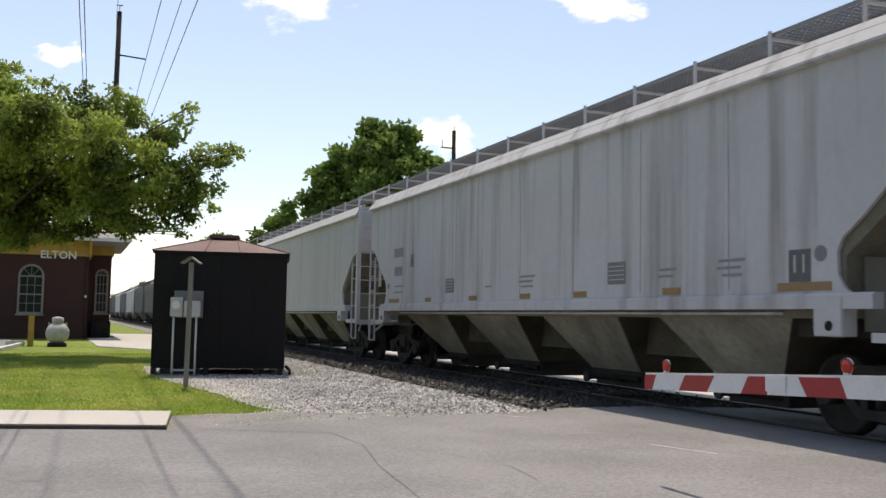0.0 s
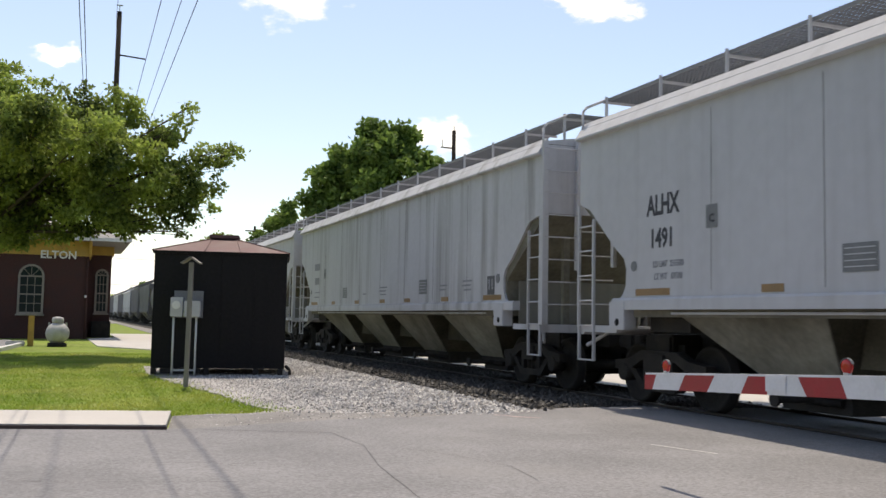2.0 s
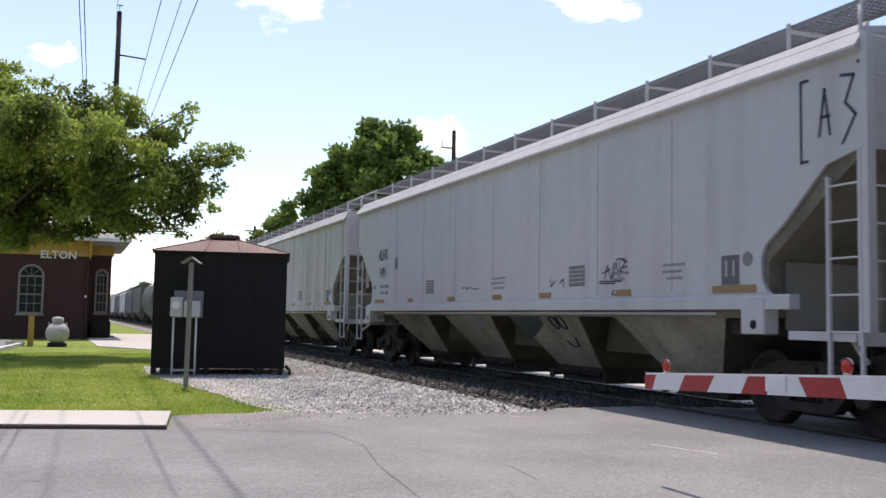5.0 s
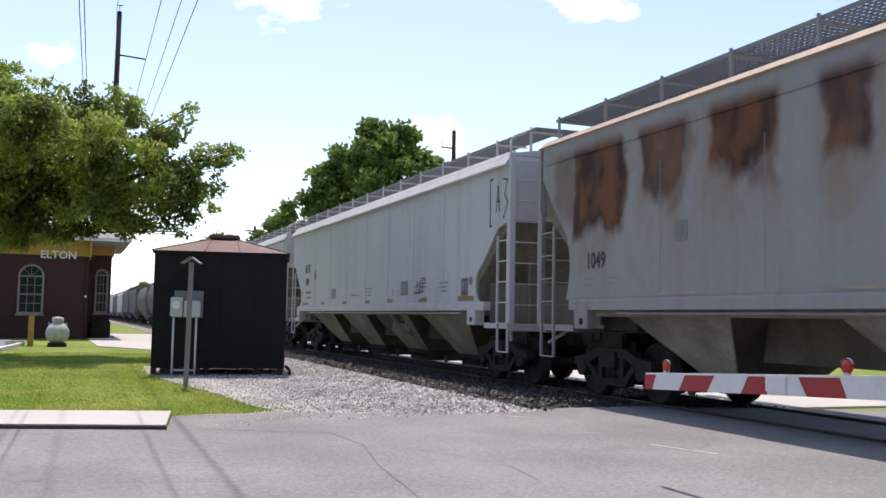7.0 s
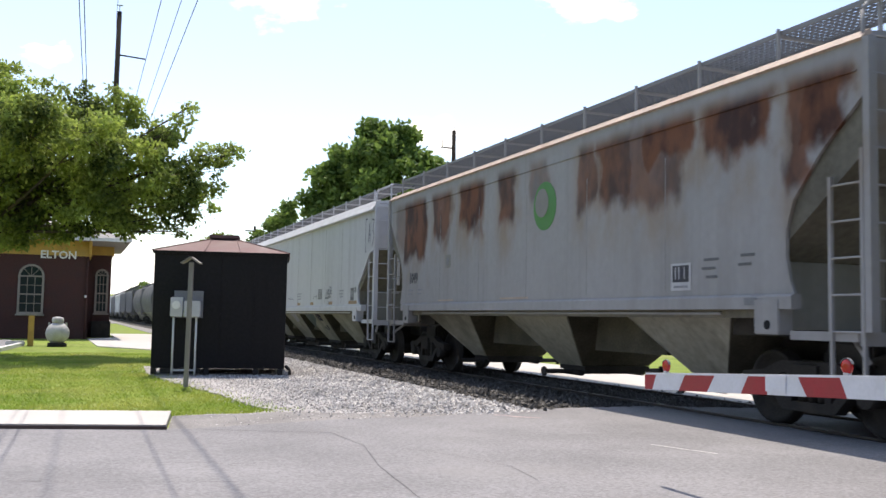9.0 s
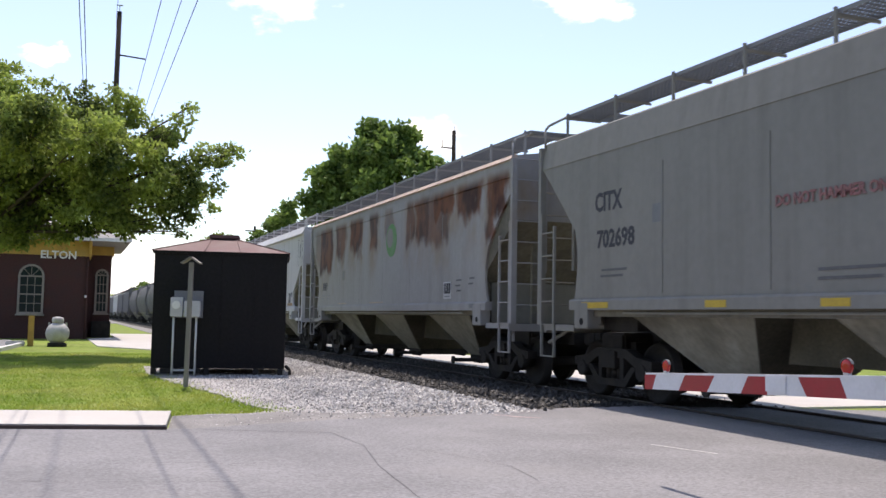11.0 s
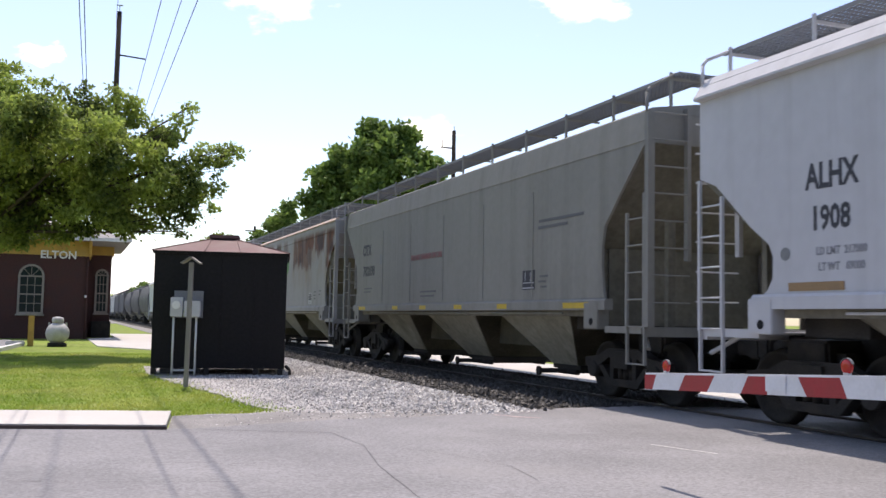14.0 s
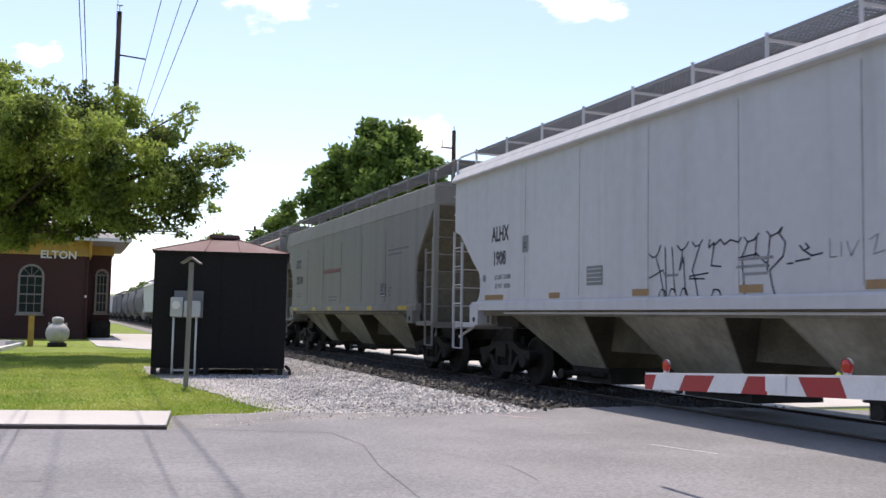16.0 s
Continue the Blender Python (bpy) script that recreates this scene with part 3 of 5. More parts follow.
    for s in (-1, 1):
        xa, xb = sorted((s * 0.55, s * (ob_x - 0.02)))
        part("running_board", grating(B(), xa, xb, -half - 0.12, half + 0.12, zb), M_GRATE, w, "galvanised grated walkway")
        n = int(half * 2 / 1.5)
        up = zb + 0.02
        bm = prism(B(), [(s * ob_x, top + 0.04), (s * (ob_x + 0.04), top + 0.04), (s * (ob_x + 0.04), up), (s * ob_x, up)], "y", -0.016, 0.016)
        box(bm, *sorted((s * 0.5, s * ob_x)), -0.014, 0.014, zb - 0.09, zb - 0.052)
        bracket = finish("walkway_bracket", bm, skin)
        for i in range(n + 1):
            shared("walkway_bracket", bracket, w, pose(0, -half + 0.05 + (2 * half - 0.1) * i / n, 0))
    for e in (-1, 1):
        part("running_board", grating(B(), -0.54, 0.54, min(e * (half - 0.5), e * (half + 0.12)), max(e * (half - 0.5), e * (half + 0.12)), zb + 0.004), M_GRATE, w)
    # hatch covers down the middle
    for i in range(hoppers * 2):
        y = -half + 1.2 + (2 * half - 2.4) * i / (hoppers * 2 - 1)
        part("hatch", lathe(B(), [(0.38, ridge - 0.05), (0.40, ridge + 0.06), (0.34, ridge + 0.12), (0.1, ridge + 0.15)], 16, (0, y, 0)), skin, w)
    # hopper bays
    tops = {"white": [(-6.9, -4.06), (-3.05, -0.48), (0.48, 3.05), (4.06, 6.9)], "rusty": [(-5.55, -2.95), (-1.25, 1.25), (2.95, 5.55)], "grey": [(-5.5, -2.6), (-1.45, 1.45), (2.6, 5.5)]}[kind]
    y0, y1 = tops[0][0], tops[-1][1]
    for a, b in tops:
        run = 0.55 if kind == "white" else 0.85
        la, lb = a + (1.15 if a == y0 else run), b - (1.15 if b == y1 else run)
        rows = [[(x, y, z) for x, y in ((-wx, ya), (wx, ya), (wx, yb), (-wx, yb))] for wx, ya, yb, z in ((1.5, a, b, 1.42), (0.68, la, lb, 0.44))]
        bm = B()
        vs = [[bm.verts.new(p) for p in row] for row in rows]
        for k in (1, 3):
            bm.faces.new((vs[0][k], vs[0][(k + 1) % 4], vs[1][(k + 1) % 4], vs[1][k]))
        bm.faces.new(vs[1])
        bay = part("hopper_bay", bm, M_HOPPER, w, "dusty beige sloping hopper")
        # end sheets turn away from the light; the darker material paints that shade
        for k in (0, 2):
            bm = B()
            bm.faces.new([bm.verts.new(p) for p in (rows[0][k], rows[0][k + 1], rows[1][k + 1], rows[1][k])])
            part("end_slope", bm, M_BEARER, bay, "grimy end sheet of the hopper, coloured as in shade")
        # pressed edge bead down the corners of the bay
        for k in (0, 3):
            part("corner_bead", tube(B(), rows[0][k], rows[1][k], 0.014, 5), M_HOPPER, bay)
        mid = (la + lb) / 2
        bm = box(B(), -0.66, 0.66, la - 0.06, lb + 0.06, 0.36, 0.435)
        box(bm, -0.60, 0.60, la - 0.02, lb + 0.02, 0.17 if kind == "white" else 0.30, 0.358)
        tube(bm, (-1.2, mid, 0.33), (1.2, mid, 0.33), 0.045, 10)
        for s in (-1, 1):
            tube(bm, (s * 1.2, mid, 0.33), (s * 1.24, mid, 0.33), 0.085, 10)
            tube(bm, (s * 0.62, la + 0.1, 0.31), (s * 0.62, lb - 0.1, 0.31), 0.05, 8)
        part("outlet_gate", bm, M_STEEL_DARK, bay)
    # ridge in the shaded gap, its darkness in the colour
    for (a, b), (c, d) in zip(tops, tops[1:]):
        part("cross_bearer", prism(B(), [(b - 0.1, 1.30), (c + 0.1, 1.30), (c + 0.2, 0.74), (b - 0.2, 0.74)], "x", -0.8, 0.8), M_BEARER, w, "grimy ridge between the hoppers, coloured as in shade")
    part("brake_cylinder", lathe(B(), [(0.10, half - 3.1), (0.16, half - 3.05), (0.16, half - 2.6), (0.06, half - 2.55)], 14, (0.55, 0, 0.88), "y"), M_STEEL_DARK, w)
    # rod along the hopper tops
    for s in (-1, 1):
        part("rod", tube(B(), (s * 1.56, y0 + 0.1, 1.35), (s * 1.56, y1 - 0.1, 1.35), 0.018, 6), skin, w)
    # centre sill, couplers, platforms and ladders
    bm = B()
    box(bm, -0.3, 0.3, -half - 0.05, half + 0.05, 0.78, 1.08)
    part("centre_sill", bm, M_STEEL_DARK, w)
    for e in (-1, 1):
        bm = B()
        box(bm, -0.11, 0.11, min(e * (half + 0.05), e * (half + 0.52)), max(e * (half + 0.05), e * (half + 0.52)), 0.78, 1.0)
        box(bm, -0.2, 0.2, min(e * (half + 0.40), e * (half + 0.64)), max(e * (half + 0.40), e * (half + 0.64)), 0.74, 1.04)
        part("coupler", bevelled(bm, 0.03), M_STEEL_DARK, w)
        bm = B()
        box(bm, -1.58, 1.58, min(e * (half - 0.12), e * (half - 0.02)), max(e * (half - 0.12), e * (half - 0.02)), 1.02, 1.16)
        for s in (-1, 1):
            box(bm, *sorted((s * 1.5, s * 1.6)), min(e * (half - 1.12), e * (half - 0.122)), max(e * (half - 1.12), e * (half - 0.122)), 1.06, 1.16)
        box(bm, -1.45, 1.45, min(e * (half - 0.6), e * (half - 0.13)), max(e * (half - 0.6), e * (half - 0.13)), 1.10, 1.13)
        part("end_platform", bm, skin, w)
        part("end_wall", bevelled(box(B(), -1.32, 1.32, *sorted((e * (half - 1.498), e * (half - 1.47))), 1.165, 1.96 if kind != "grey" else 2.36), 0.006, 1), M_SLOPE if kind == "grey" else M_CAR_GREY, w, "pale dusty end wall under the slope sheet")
        # dark block added to close the see-through gap under the end slope
        part("dark_closing_block", box(B(), -1.3, 1.3, *sorted((e * (half - 2.5), e * (half - 1.55))), 1.09, 1.395), M_STEEL_DARK, w)
        part("brake_gear", bevelled(box(B(), -0.85, 0.6, *sorted((e * (half - 1.4), e * (half - 0.7))), 0.72, 1.05), 0.04), M_STEEL_DARK, w)
        for s in (-1, 1):
            # side ladder
            bm = B()
            ya, yb = e * (half - 0.02), e * (half - 0.47)
            for y, zt in ((ya, 3.05), (yb, 2.8)):
                box(bm, *sorted((s * 1.6, s * 1.64)), y - 0.022, y + 0.022, 1.13, zt)
            for i in range(5):
                z = 1.16 + 0.385 * i
                tube(bm, (s * 1.625, ya, z), (s * 1.625, yb, z), 0.013, 6)
            for y in (ya, yb):
                box(bm, *sorted((s * 1.59, s * 1.63)), y - 0.018, y + 0.018, 0.62, 1.128)
            tube(bm, (s * 1.61, ya, 0.63), (s * 1.61, yb, 0.63), 0.014, 6)
            part("side_ladder", bm, skin, w)
            # sloping brace under the step
            bm = tube(B(), (s * 1.5, e * (half - 0.08), 0.85), (s * 1.3, e * (half - 0.5), 1.10), 0.03, 6)
            part("brace", bm, skin, w)
        # corner post and end ladder
        ends_y = sorted((e * (half + 0.012), e * (half + 0.10)))
        if e == -1 or curved:
            part("corner_post", box(B(), -1.64, -1.53, *ends_y, 1.16, top - 0.05), skin, w)
        part("corner_post", box(B(), 1.53, 1.6, *ends_y, 1.16, top - 0.05), skin, w)
        part("ladder_stile", box(B(), -0.98, -0.92, *ends_y, 2.1, top + 0.06), skin, w)
        part("end_panel", bevelled(box(B(), -hb, hb, *sorted((e * (half + 0.001), e * (half + 0.01))), knee + 0.01, top - 0.03), 0.003, 1), skin, w)
        rung = finish("rung", tube(B(), (-1.6, e * (half + 0.09), 0), (-0.94, e * (half + 0.09), 0), 0.013, 6), skin)
        for i in range(8):
            shared("rung", rung, w, pose(0, 0, 1.5 + 0.385 * i))
        # upright stays below the slope sheet
        for x in (-0.9, 0.9):
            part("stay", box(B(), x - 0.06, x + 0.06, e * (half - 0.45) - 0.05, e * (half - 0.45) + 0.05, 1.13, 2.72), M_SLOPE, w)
        # bent roof rail at the corner
        if kind != "rusty" or e == -1:
            bm = B()
            yy = e * (half - 0.03)
            tube(bm, (-1.58, yy, top - 0.1), (-1.58, yy, top + 0.26), 0.022, 8)
            tube(bm, (-1.58, yy, top + 0.26), (-1.52, yy, top + 0.34), 0.022, 8)
            tube(bm, (-1.52, yy, top + 0.34), (-1.1, yy, zb), 0.022, 8)
            part("roof_rail", bm, skin, w)
        add_truck(w, e * (half - 1.42))
    return w


def barrel_wagon(label, half, skin):
    """A covered hopper wagon with rounded sides."""
    w = thing("hopper_wagon", label, "rail wagon", "wagons of the freight train")
    n = 9
    side = [(1.25 + 0.37 * math.sin(math.pi * i / n), 1.35 + 2.75 * i / n) for i in range(n + 1)]
    prof = side + [(0.8, 4.36), (0, 4.44), (-0.8, 4.36)] + [(-x, z) for x, z in reversed(side)]
    part("body", prism(B(), prof, "y", -half + 0.55, half - 0.55), skin, w, "rounded pale grey body")
    for e in (-1, 1):
        small = [(x * 0.93, 1.35 + (z - 1.35) * 0.96) for x, z in prof]
        part("end_cap", prism(B(), small, "y", *sorted((e * (half - 0.549), e * (half - 0.3)))), M_SLOPE, w, "dusty end sheet")
        part("end_platform", box(B(), -1.5, 1.5, *sorted((e * (half - 0.9), e * half)), 1.05, 1.16), skin, w)
        for x in (-1.5, 1.42):
            part("corner_post", box(B(), x, x + 0.08, *sorted((e * (half - 0.1), e * (half - 0.02))), 1.161, 4.1), skin, w)
        part("coupler", bevelled(box(B(), -0.15, 0.15, *sorted((e * half, e * (half + 0.62))), 0.76, 1.02), 0.03), M_STEEL_DARK, w)
        add_truck(w, e * (half - 1.42))
    for i in range(1, 6):
        y = -half + 0.55 + (2 * half - 1.1) * i / 6
        band = [(x * 1.012, z) for x, z in prof]
        part("rib", prism(B(), band, "y", y - 0.04, y + 0.04), M_CAR_GREY, w)
    part("running_board", grating(B(), -0.5, 0.5, -half, half, 4.72, 0.3), M_GRATE, w)
    for i in range(7):
        y = -half + 0.4 + (2 * half - 0.8) * i / 6
        part("walkway_bracket", box(B(), -0.45, 0.45, y - 0.03, y + 0.03, 4.3, 4.668), M_GRATE, w)
    part("centre_sill", box(B(), -0.3, 0.3, -half, half, 0.78, 1.04), M_STEEL_DARK, w)
    for c in (-3.6, 0.0, 3.6):
        bm = B()
        rows = [[bm.verts.new(p) for p in ((-a, c - b, z), (a, c - b, z), (a, c + b, z), (-a, c + b, z))] for a, b, z in ((1.25, 1.6, 1.36), (0.65, 0.6, 0.42))]
        for k in range(4):
            bm.faces.new((rows[0][k], rows[0][(k + 1) % 4], rows[1][(k + 1) % 4], rows[1][k]))
        bm.faces.new(rows[1])
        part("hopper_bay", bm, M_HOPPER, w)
    return w


# ---- marks on the wagons ----
def patch(name, y, z, w, h, material, parent, label="", x=-1.603, thick=0.004):
    return part(name, box(B(), x - thick, x, y - w / 2, y + w / 2, z - h / 2, z + h / 2), material, parent, label)


def small_print(y, z, w, rows, parent, gap=0.09, material=None):
    for i in range(rows):
        patch("printed_line", y + (0.06 * (i % 2)), z - gap * i, w * (1, 0.9, 0.75)[i % 3], 0.035, material or M_LETTER_FADED, parent)


def big_marks(w, number, dark, strong):
    lettering("lettering", "ALHX", 0.275, on_side(6.96, 2.83, -1.602), dark, w, "bold reporting mark", 0.74)
    lettering("lettering", number, 0.255, on_side(6.98, 2.37, -1.602), dark, w, "bold wagon digits", 0.80)
    first = number == "1491"
    lettering("lettering", "LD LMT  216500" if first else "LD LMT  217000", 0.085, on_side(6.83, 2.02, -1.602), M_LETTER_FADED, w, "", 0.85)
    lettering("lettering", "LT WT   69500" if first else "LT WT   69000", 0.085, on_side(6.83, 1.85, -1.602), M_LETTER_FADED, w, "", 0.85)


def alhx_marks(w, number, strong=True):
    dark = M_LETTER if strong else M_LETTER_FADED
    if number is None:
        for z, a in ((2.83, 0.7), (2.37, 0.58)):
            patch("printed_block", 6.9, z, a, 0.22, M_LETTER_FADED, w, "faded block of lettering")
        small_print(6.83, 2.0, 0.7, 2, w, 0.15)
    else:
        big_marks(w, number, dark, strong)
    part("round_emblem", lathe(B(), [(0.075, -1.607), (0.075, -1.6)], 16, (0, 7.67, 2.02), "x"), M_PLATE, w, "round grey emblem")
    for y, l in ((7.2, 0.84), (4.75, 0.38), (2.15, 0.42), (-0.22, 0.42), (-2.2, 0.42), (-4.68, 0.42), (-7.18, 0.84)):
        patch("reflective_strip", y, 1.645, l, 0.095, M_AMBER, w, "amber reflective strip")
    p = patch("route_board", 5.87, 2.58, 0.23, 0.30, M_PLATE, w, "small framed grey board")
    lettering("lettering", "C", 0.1, on_side(5.87, 2.55, -1.609), M_LETTER, p)
    for y, z, a, b in ((3.43, 1.93, 0.48, 0.30), (-3.29, 1.94, 0.5, 0.33)):
        board = patch("data_board", y, z, a, b, M_PLATE, w, "grey data board with printed lines")
        for i in range(4):
            patch("printed_line", y, z + 0.10 - 0.065 * i, a * 0.85, 0.012, M_CAR_WHITE, board, x=-1.608)
    small_print(-0.3, 2.0, 0.62, 3, w)
    small_print(1.4, 1.86, 0.3, 1, w)
    small_print(-4.6, 1.94, 0.4, 2, w)
    board = patch("data_board", -7.12, 1.88, 0.34, 0.36, M_LETTER_MID, w, "dark inspection stencil")
    for i in range(2):
        patch("printed_line", -7.05 - 0.14 * i, 1.9, 0.025, 0.2, M_CAR_WHITE, board, x=-1.608)
    part("round_emblem", lathe(B(), [(0.09, -1.607), (0.09, -1.6)], 16, (0, -7.44, 2.0), "x"), M_PLATE, w)
    small_print(-5.95, 2.0, 0.5, 3, w)


def scrawl(w, name, lines, width, y, z, material, label):
    bm = B()
    for l in lines:
        stroke(bm, l, width, y, z)
    return part(name, bm, material, w, label)

WAGON_AT = []


def place(w, s):
    w.matrix_basis = pose(TRACK_X, s, 0)
    WAGON_AT.append((w, s))


lead = hopper_wagon("white", "off-white covered hopper wagon with dark streaked sides", 9.25, 4, M_CAR_STREAKED)
alhx_marks(lead, None, False)
plain = hopper_wagon("white", "white covered hopper wagon with plain sides", 9.25, 4, M_CAR_WHITE)
alhx = hopper_wagon("white", "white covered hopper wagon with black lettering and graffiti", 9.25, 4, M_CAR_WHITE)
alhx_marks(alhx, "1491")
rusty = hopper_wagon("rusty", "pale grey covered hopper wagon eaten by brown rust", 7.83, 3, M_RUSTY, top=4.24, curved=True)
grey = hopper_wagon("grey", "dull grey covered hopper wagon with ribbed sides", 7.93, 3, M_CAR_GREY, top=4.24, curved=True)
drab = hopper_wagon("grey", "dull grey covered hopper wagon far along the train", 7.93, 3, M_CAR_FAR, top=4.24, curved=True)
last = hopper_wagon("white", "white covered hopper wagon with black graffiti scrawl", 9.25, 4, M_CAR_WHITE)
alhx_marks(last, "1908")
place(lead, 6.35 + 9.25)
place(alhx, 5.03 - 9.25)
place(rusty, -14.8 - 7.83)
place(grey, -31.72 - 7.93)
place(last, -48.82 - 9.25)
place(plain, 26.15 + 9.25)
s = 45.95
barrel = barrel_wagon("rounded pale grey covered hopper wagon far along the train", 7.6, M_CAR_FAR)
for src, length in ((barrel, 15.2), (barrel, 15.2), (barrel, 15.2), (drab, 15.86), (drab, 15.86), (lead, 18.5), (drab, 15.86), (plain, 18.5), (drab, 15.86), (drab, 15.86)):
    at = s + length / 2
    if src in (w for w, _ in WAGON_AT) or src is lead or src is plain:
        WAGON_AT.append((copy_thing(src, pose(TRACK_X, at, 0)), at))
    else:
        place(src, at)
    s += length + 1.3

# marks of the near wagons
tag = [[(0.11, 0.03), (0.18, 0.25), (0.29, 0.03), (0.37, 0.27)], [(0.33, 0.02), (0.43, 0.28), (0.5, 0.04)], [(0.35, 0.12), (0.54, 0.14)], [(0.52, 0.29), (0.56, 0.02)], [(0.7, 0.29), (0.54, 0.15), (0.74, 0.1)], [(0.58, 0.31), (0.74, 0.27)], [(0.6, 0.19), (0.75, 0.21)], [(0.66, 0.11), (0.78, 0.12)], [(0.43, 0.32), (0.57, 0.33), (0.68, 0.31)]]
tag_lines = [[(-0.04, 0.01), (0.58, -0.0)], [(-0.04, -0.02), (0.41, -0.03)], [(0.37, -0.13), (0.31, -0.19), (0.49, -0.21)], [(0.03, 0.13), (0.25, 0.18)], [(-1.66, 0.11), (-1.64, -0.03), (-1.49, 0.07)], [(-1.32, 0.03), (-1.21, 0.09), (-1.19, -0.05)], [(-5.34, -0.01), (-5.15, 0.05), (-4.96, -0.0), (-4.69, 0.01)]]
scrawl(alhx, "graffiti_tag", tag + tag_lines, 0.02, -4.05, 1.82, M_INK, "black spray-painted scrawl")
scrawl(alhx, "graffiti_tag", [[(0.12, 0.9), (0.0, 0.9), (0.0, 0.0), (0.1, 0.0)], [(0.28, 0.25), (0.36, 0.75), (0.44, 0.25)], [(0.30, 0.45), (0.43, 0.45)], [(0.6, 0.85), (0.78, 0.82), (0.66, 0.55), (0.8, 0.4), (0.62, 0.12)], [(0.84, 0.95), (0.92, 0.9), (0.92, 0.1)]], 0.035, -8.36, 3.02, M_INK, "blue-black painted scrawl")
face = [[(0.1 * math.cos(a * 0.6) + c, 0.12 * math.sin(a * 0.6)) for a in range(12)] for c in (0.0, 0.27)]
face += [[(0.0, -0.32), (0.12, -0.42), (0.3, -0.40), (0.38, -0.26)]]
bm = B()
for l in face:
    for (a, b), (c, d) in zip(l, l[1:]):
        k = lambda zz: -1.515 + (1.42 - zz) * 0.837
        za, zc = 1.2 + b, 1.2 + d
        tube(bm, (k(za), -2.00 - a, za), (k(zc), -2.00 - c, zc), 0.016, 5)
part("graffiti_tag", bm, M_INK, alhx, "dark sprayed smiling face")
for pts, mat, lab in (([(-0.34, 1.38), (-1.65, 1.37), (-1.53, 1.15), (-1.01, 0.98), (-0.52, 0.84), (-0.35, 1.03), (-0.34, 1.21)], M_TEAL, "dark teal sprayed patch"), ([(2.12, 1.34), (1.07, 1.36), (1.2, 1.07), (1.81, 0.99), (1.86, 1.19)], M_LETTER_FADED, "grey sprayed smear")):
    bm = B()
    bm.faces.new([bm.verts.new((-1.512 + (1.42 - z) * 0.837, y, z)) for y, z in pts])
    part("graffiti_patch", bm, mat, alhx, lab)

hooks = [[(0.0, 0.57), (0.08, 0.52), (0.18, 0.54), (0.28, 0.68)], [(0.16, 0.51), (0.25, 0.34), (0.36, -0.02)], [(0.01, 0.24), (0.18, 0.29), (0.33, 0.34), (0.38, 0.25)], [(0.38, 0.64), (0.41, 0.0)], [(0.54, 0.63), (0.6, 0.03)], [(0.66, 0.65), (0.75, 0.58), (0.84, 0.61), (0.91, 0.68)], [(0.78, 0.56), (0.71, 0.32), (0.8, 0.48), (0.84, -0.0)]]
letters_mid = [[(0.99, 0.68), (1.06, 0.61), (1.15, 0.63), (1.21, 0.69)], [(1.15, 0.62), (0.99, 0.31), (1.05, 0.2), (1.11, -0.03)], [(0.93, 0.23), (1.32, 0.26)], [(0.93, 0.2), (1.24, 0.19)], [(1.36, 0.68), (1.34, 0.58), (1.45, 0.64), (1.39, 0.35), (1.58, 0.33)], [(1.45, 0.6), (1.57, 0.67), (1.65, 0.6), (1.77, 0.65), (1.92, 0.61), (1.97, 0.66)]]
letters_end = [[(2.03, 0.66), (2.09, 0.6), (2.2, 0.62), (2.29, 0.69)], [(2.09, 0.6), (1.98, 0.42), (2.03, -0.02)], [(1.92, 0.42), (2.25, 0.45), (2.46, 0.3)], [(2.43, 0.7), (2.5, 0.64), (2.61, 0.67), (2.69, 0.73), (2.64, 0.66), (2.74, 0.55), (2.7, 0.4), (2.48, 0.25), (2.5, 0.11), (2.56, -0.04)], [(2.25, 0.64), (2.22, 0.41)], [(2.48, 0.63), (2.43, 0.25)]]
small_marks = [[(0.23, -0.02), (0.28, 0.07), (0.36, 0.07), (0.4, -0.02)], [(0.47, -0.01), (0.52, 0.08), (0.61, 0.06), (0.63, -0.01)], [(0.73, -0.01), (0.78, 0.08), (0.85, 0.06), (0.89, -0.02)], [(1.39, -0.05), (1.44, 0.05), (1.54, 0.04), (1.59, -0.04)], [(2.77, 0.31), (2.86, 0.31)], [(2.9, 0.33), (3.12, 0.35)], [(2.97, 0.5), (3.03, 0.44), (3.11, 0.47), (3.06, 0.52)], [(3.06, 0.43), (3.15, 0.38), (3.31, 0.4)]]
scrawl(last, "graffiti_tag", hooks + letters_mid + letters_end + small_marks, 0.022, 1.92, 1.60, M_INK, "tall black sprayed scrawl")
scrawl(last, "graffiti_tag", [[(0, 0.25), (0.0, 0.05), (0.1, 0.05)], [(0.16, 0.05), (0.16, 0.2)], [(0.24, 0.2), (0.3, 0.05), (0.4, 0.2)], [(0.55, 0.2), (0.66, 0.25), (0.6, 0.05), (0.75, 0.08)], [(0.82, 0.28), (0.85, 0.12), (1.0, 0.16), (0.98, 0.0)]], 0.014, -1.5, 1.9, M_LETTER_FADED, "thin grey sprayed scrawl")

# rusty wagon
lettering("lettering", "1049", 0.24, on_side(6.02, 2.15, -1.602), M_LETTER, rusty, "bold wagon digits", 0.85)
part("emblem", lathe(B(), [(0.42, -1.606), (0.42, -1.6)], 24, (0, -0.70, 3.18), "x"), M_GREEN, rusty, "faded green round emblem")
part("emblem_centre", lathe(B(), [(0.25, -1.610), (0.25, -1.607)], 20, (0, -0.60, 3.24), "x"), M_CAR_GREY, rusty, "grey centre of the emblem")
board = patch("data_board", -4.65, 1.83, 0.44, 0.36, M_CAR_WHITE, rusty, "white edged black data board")
patch("printed_block", -4.65, 1.87, 0.36, 0.22, M_LETTER, board, x=-1.608)
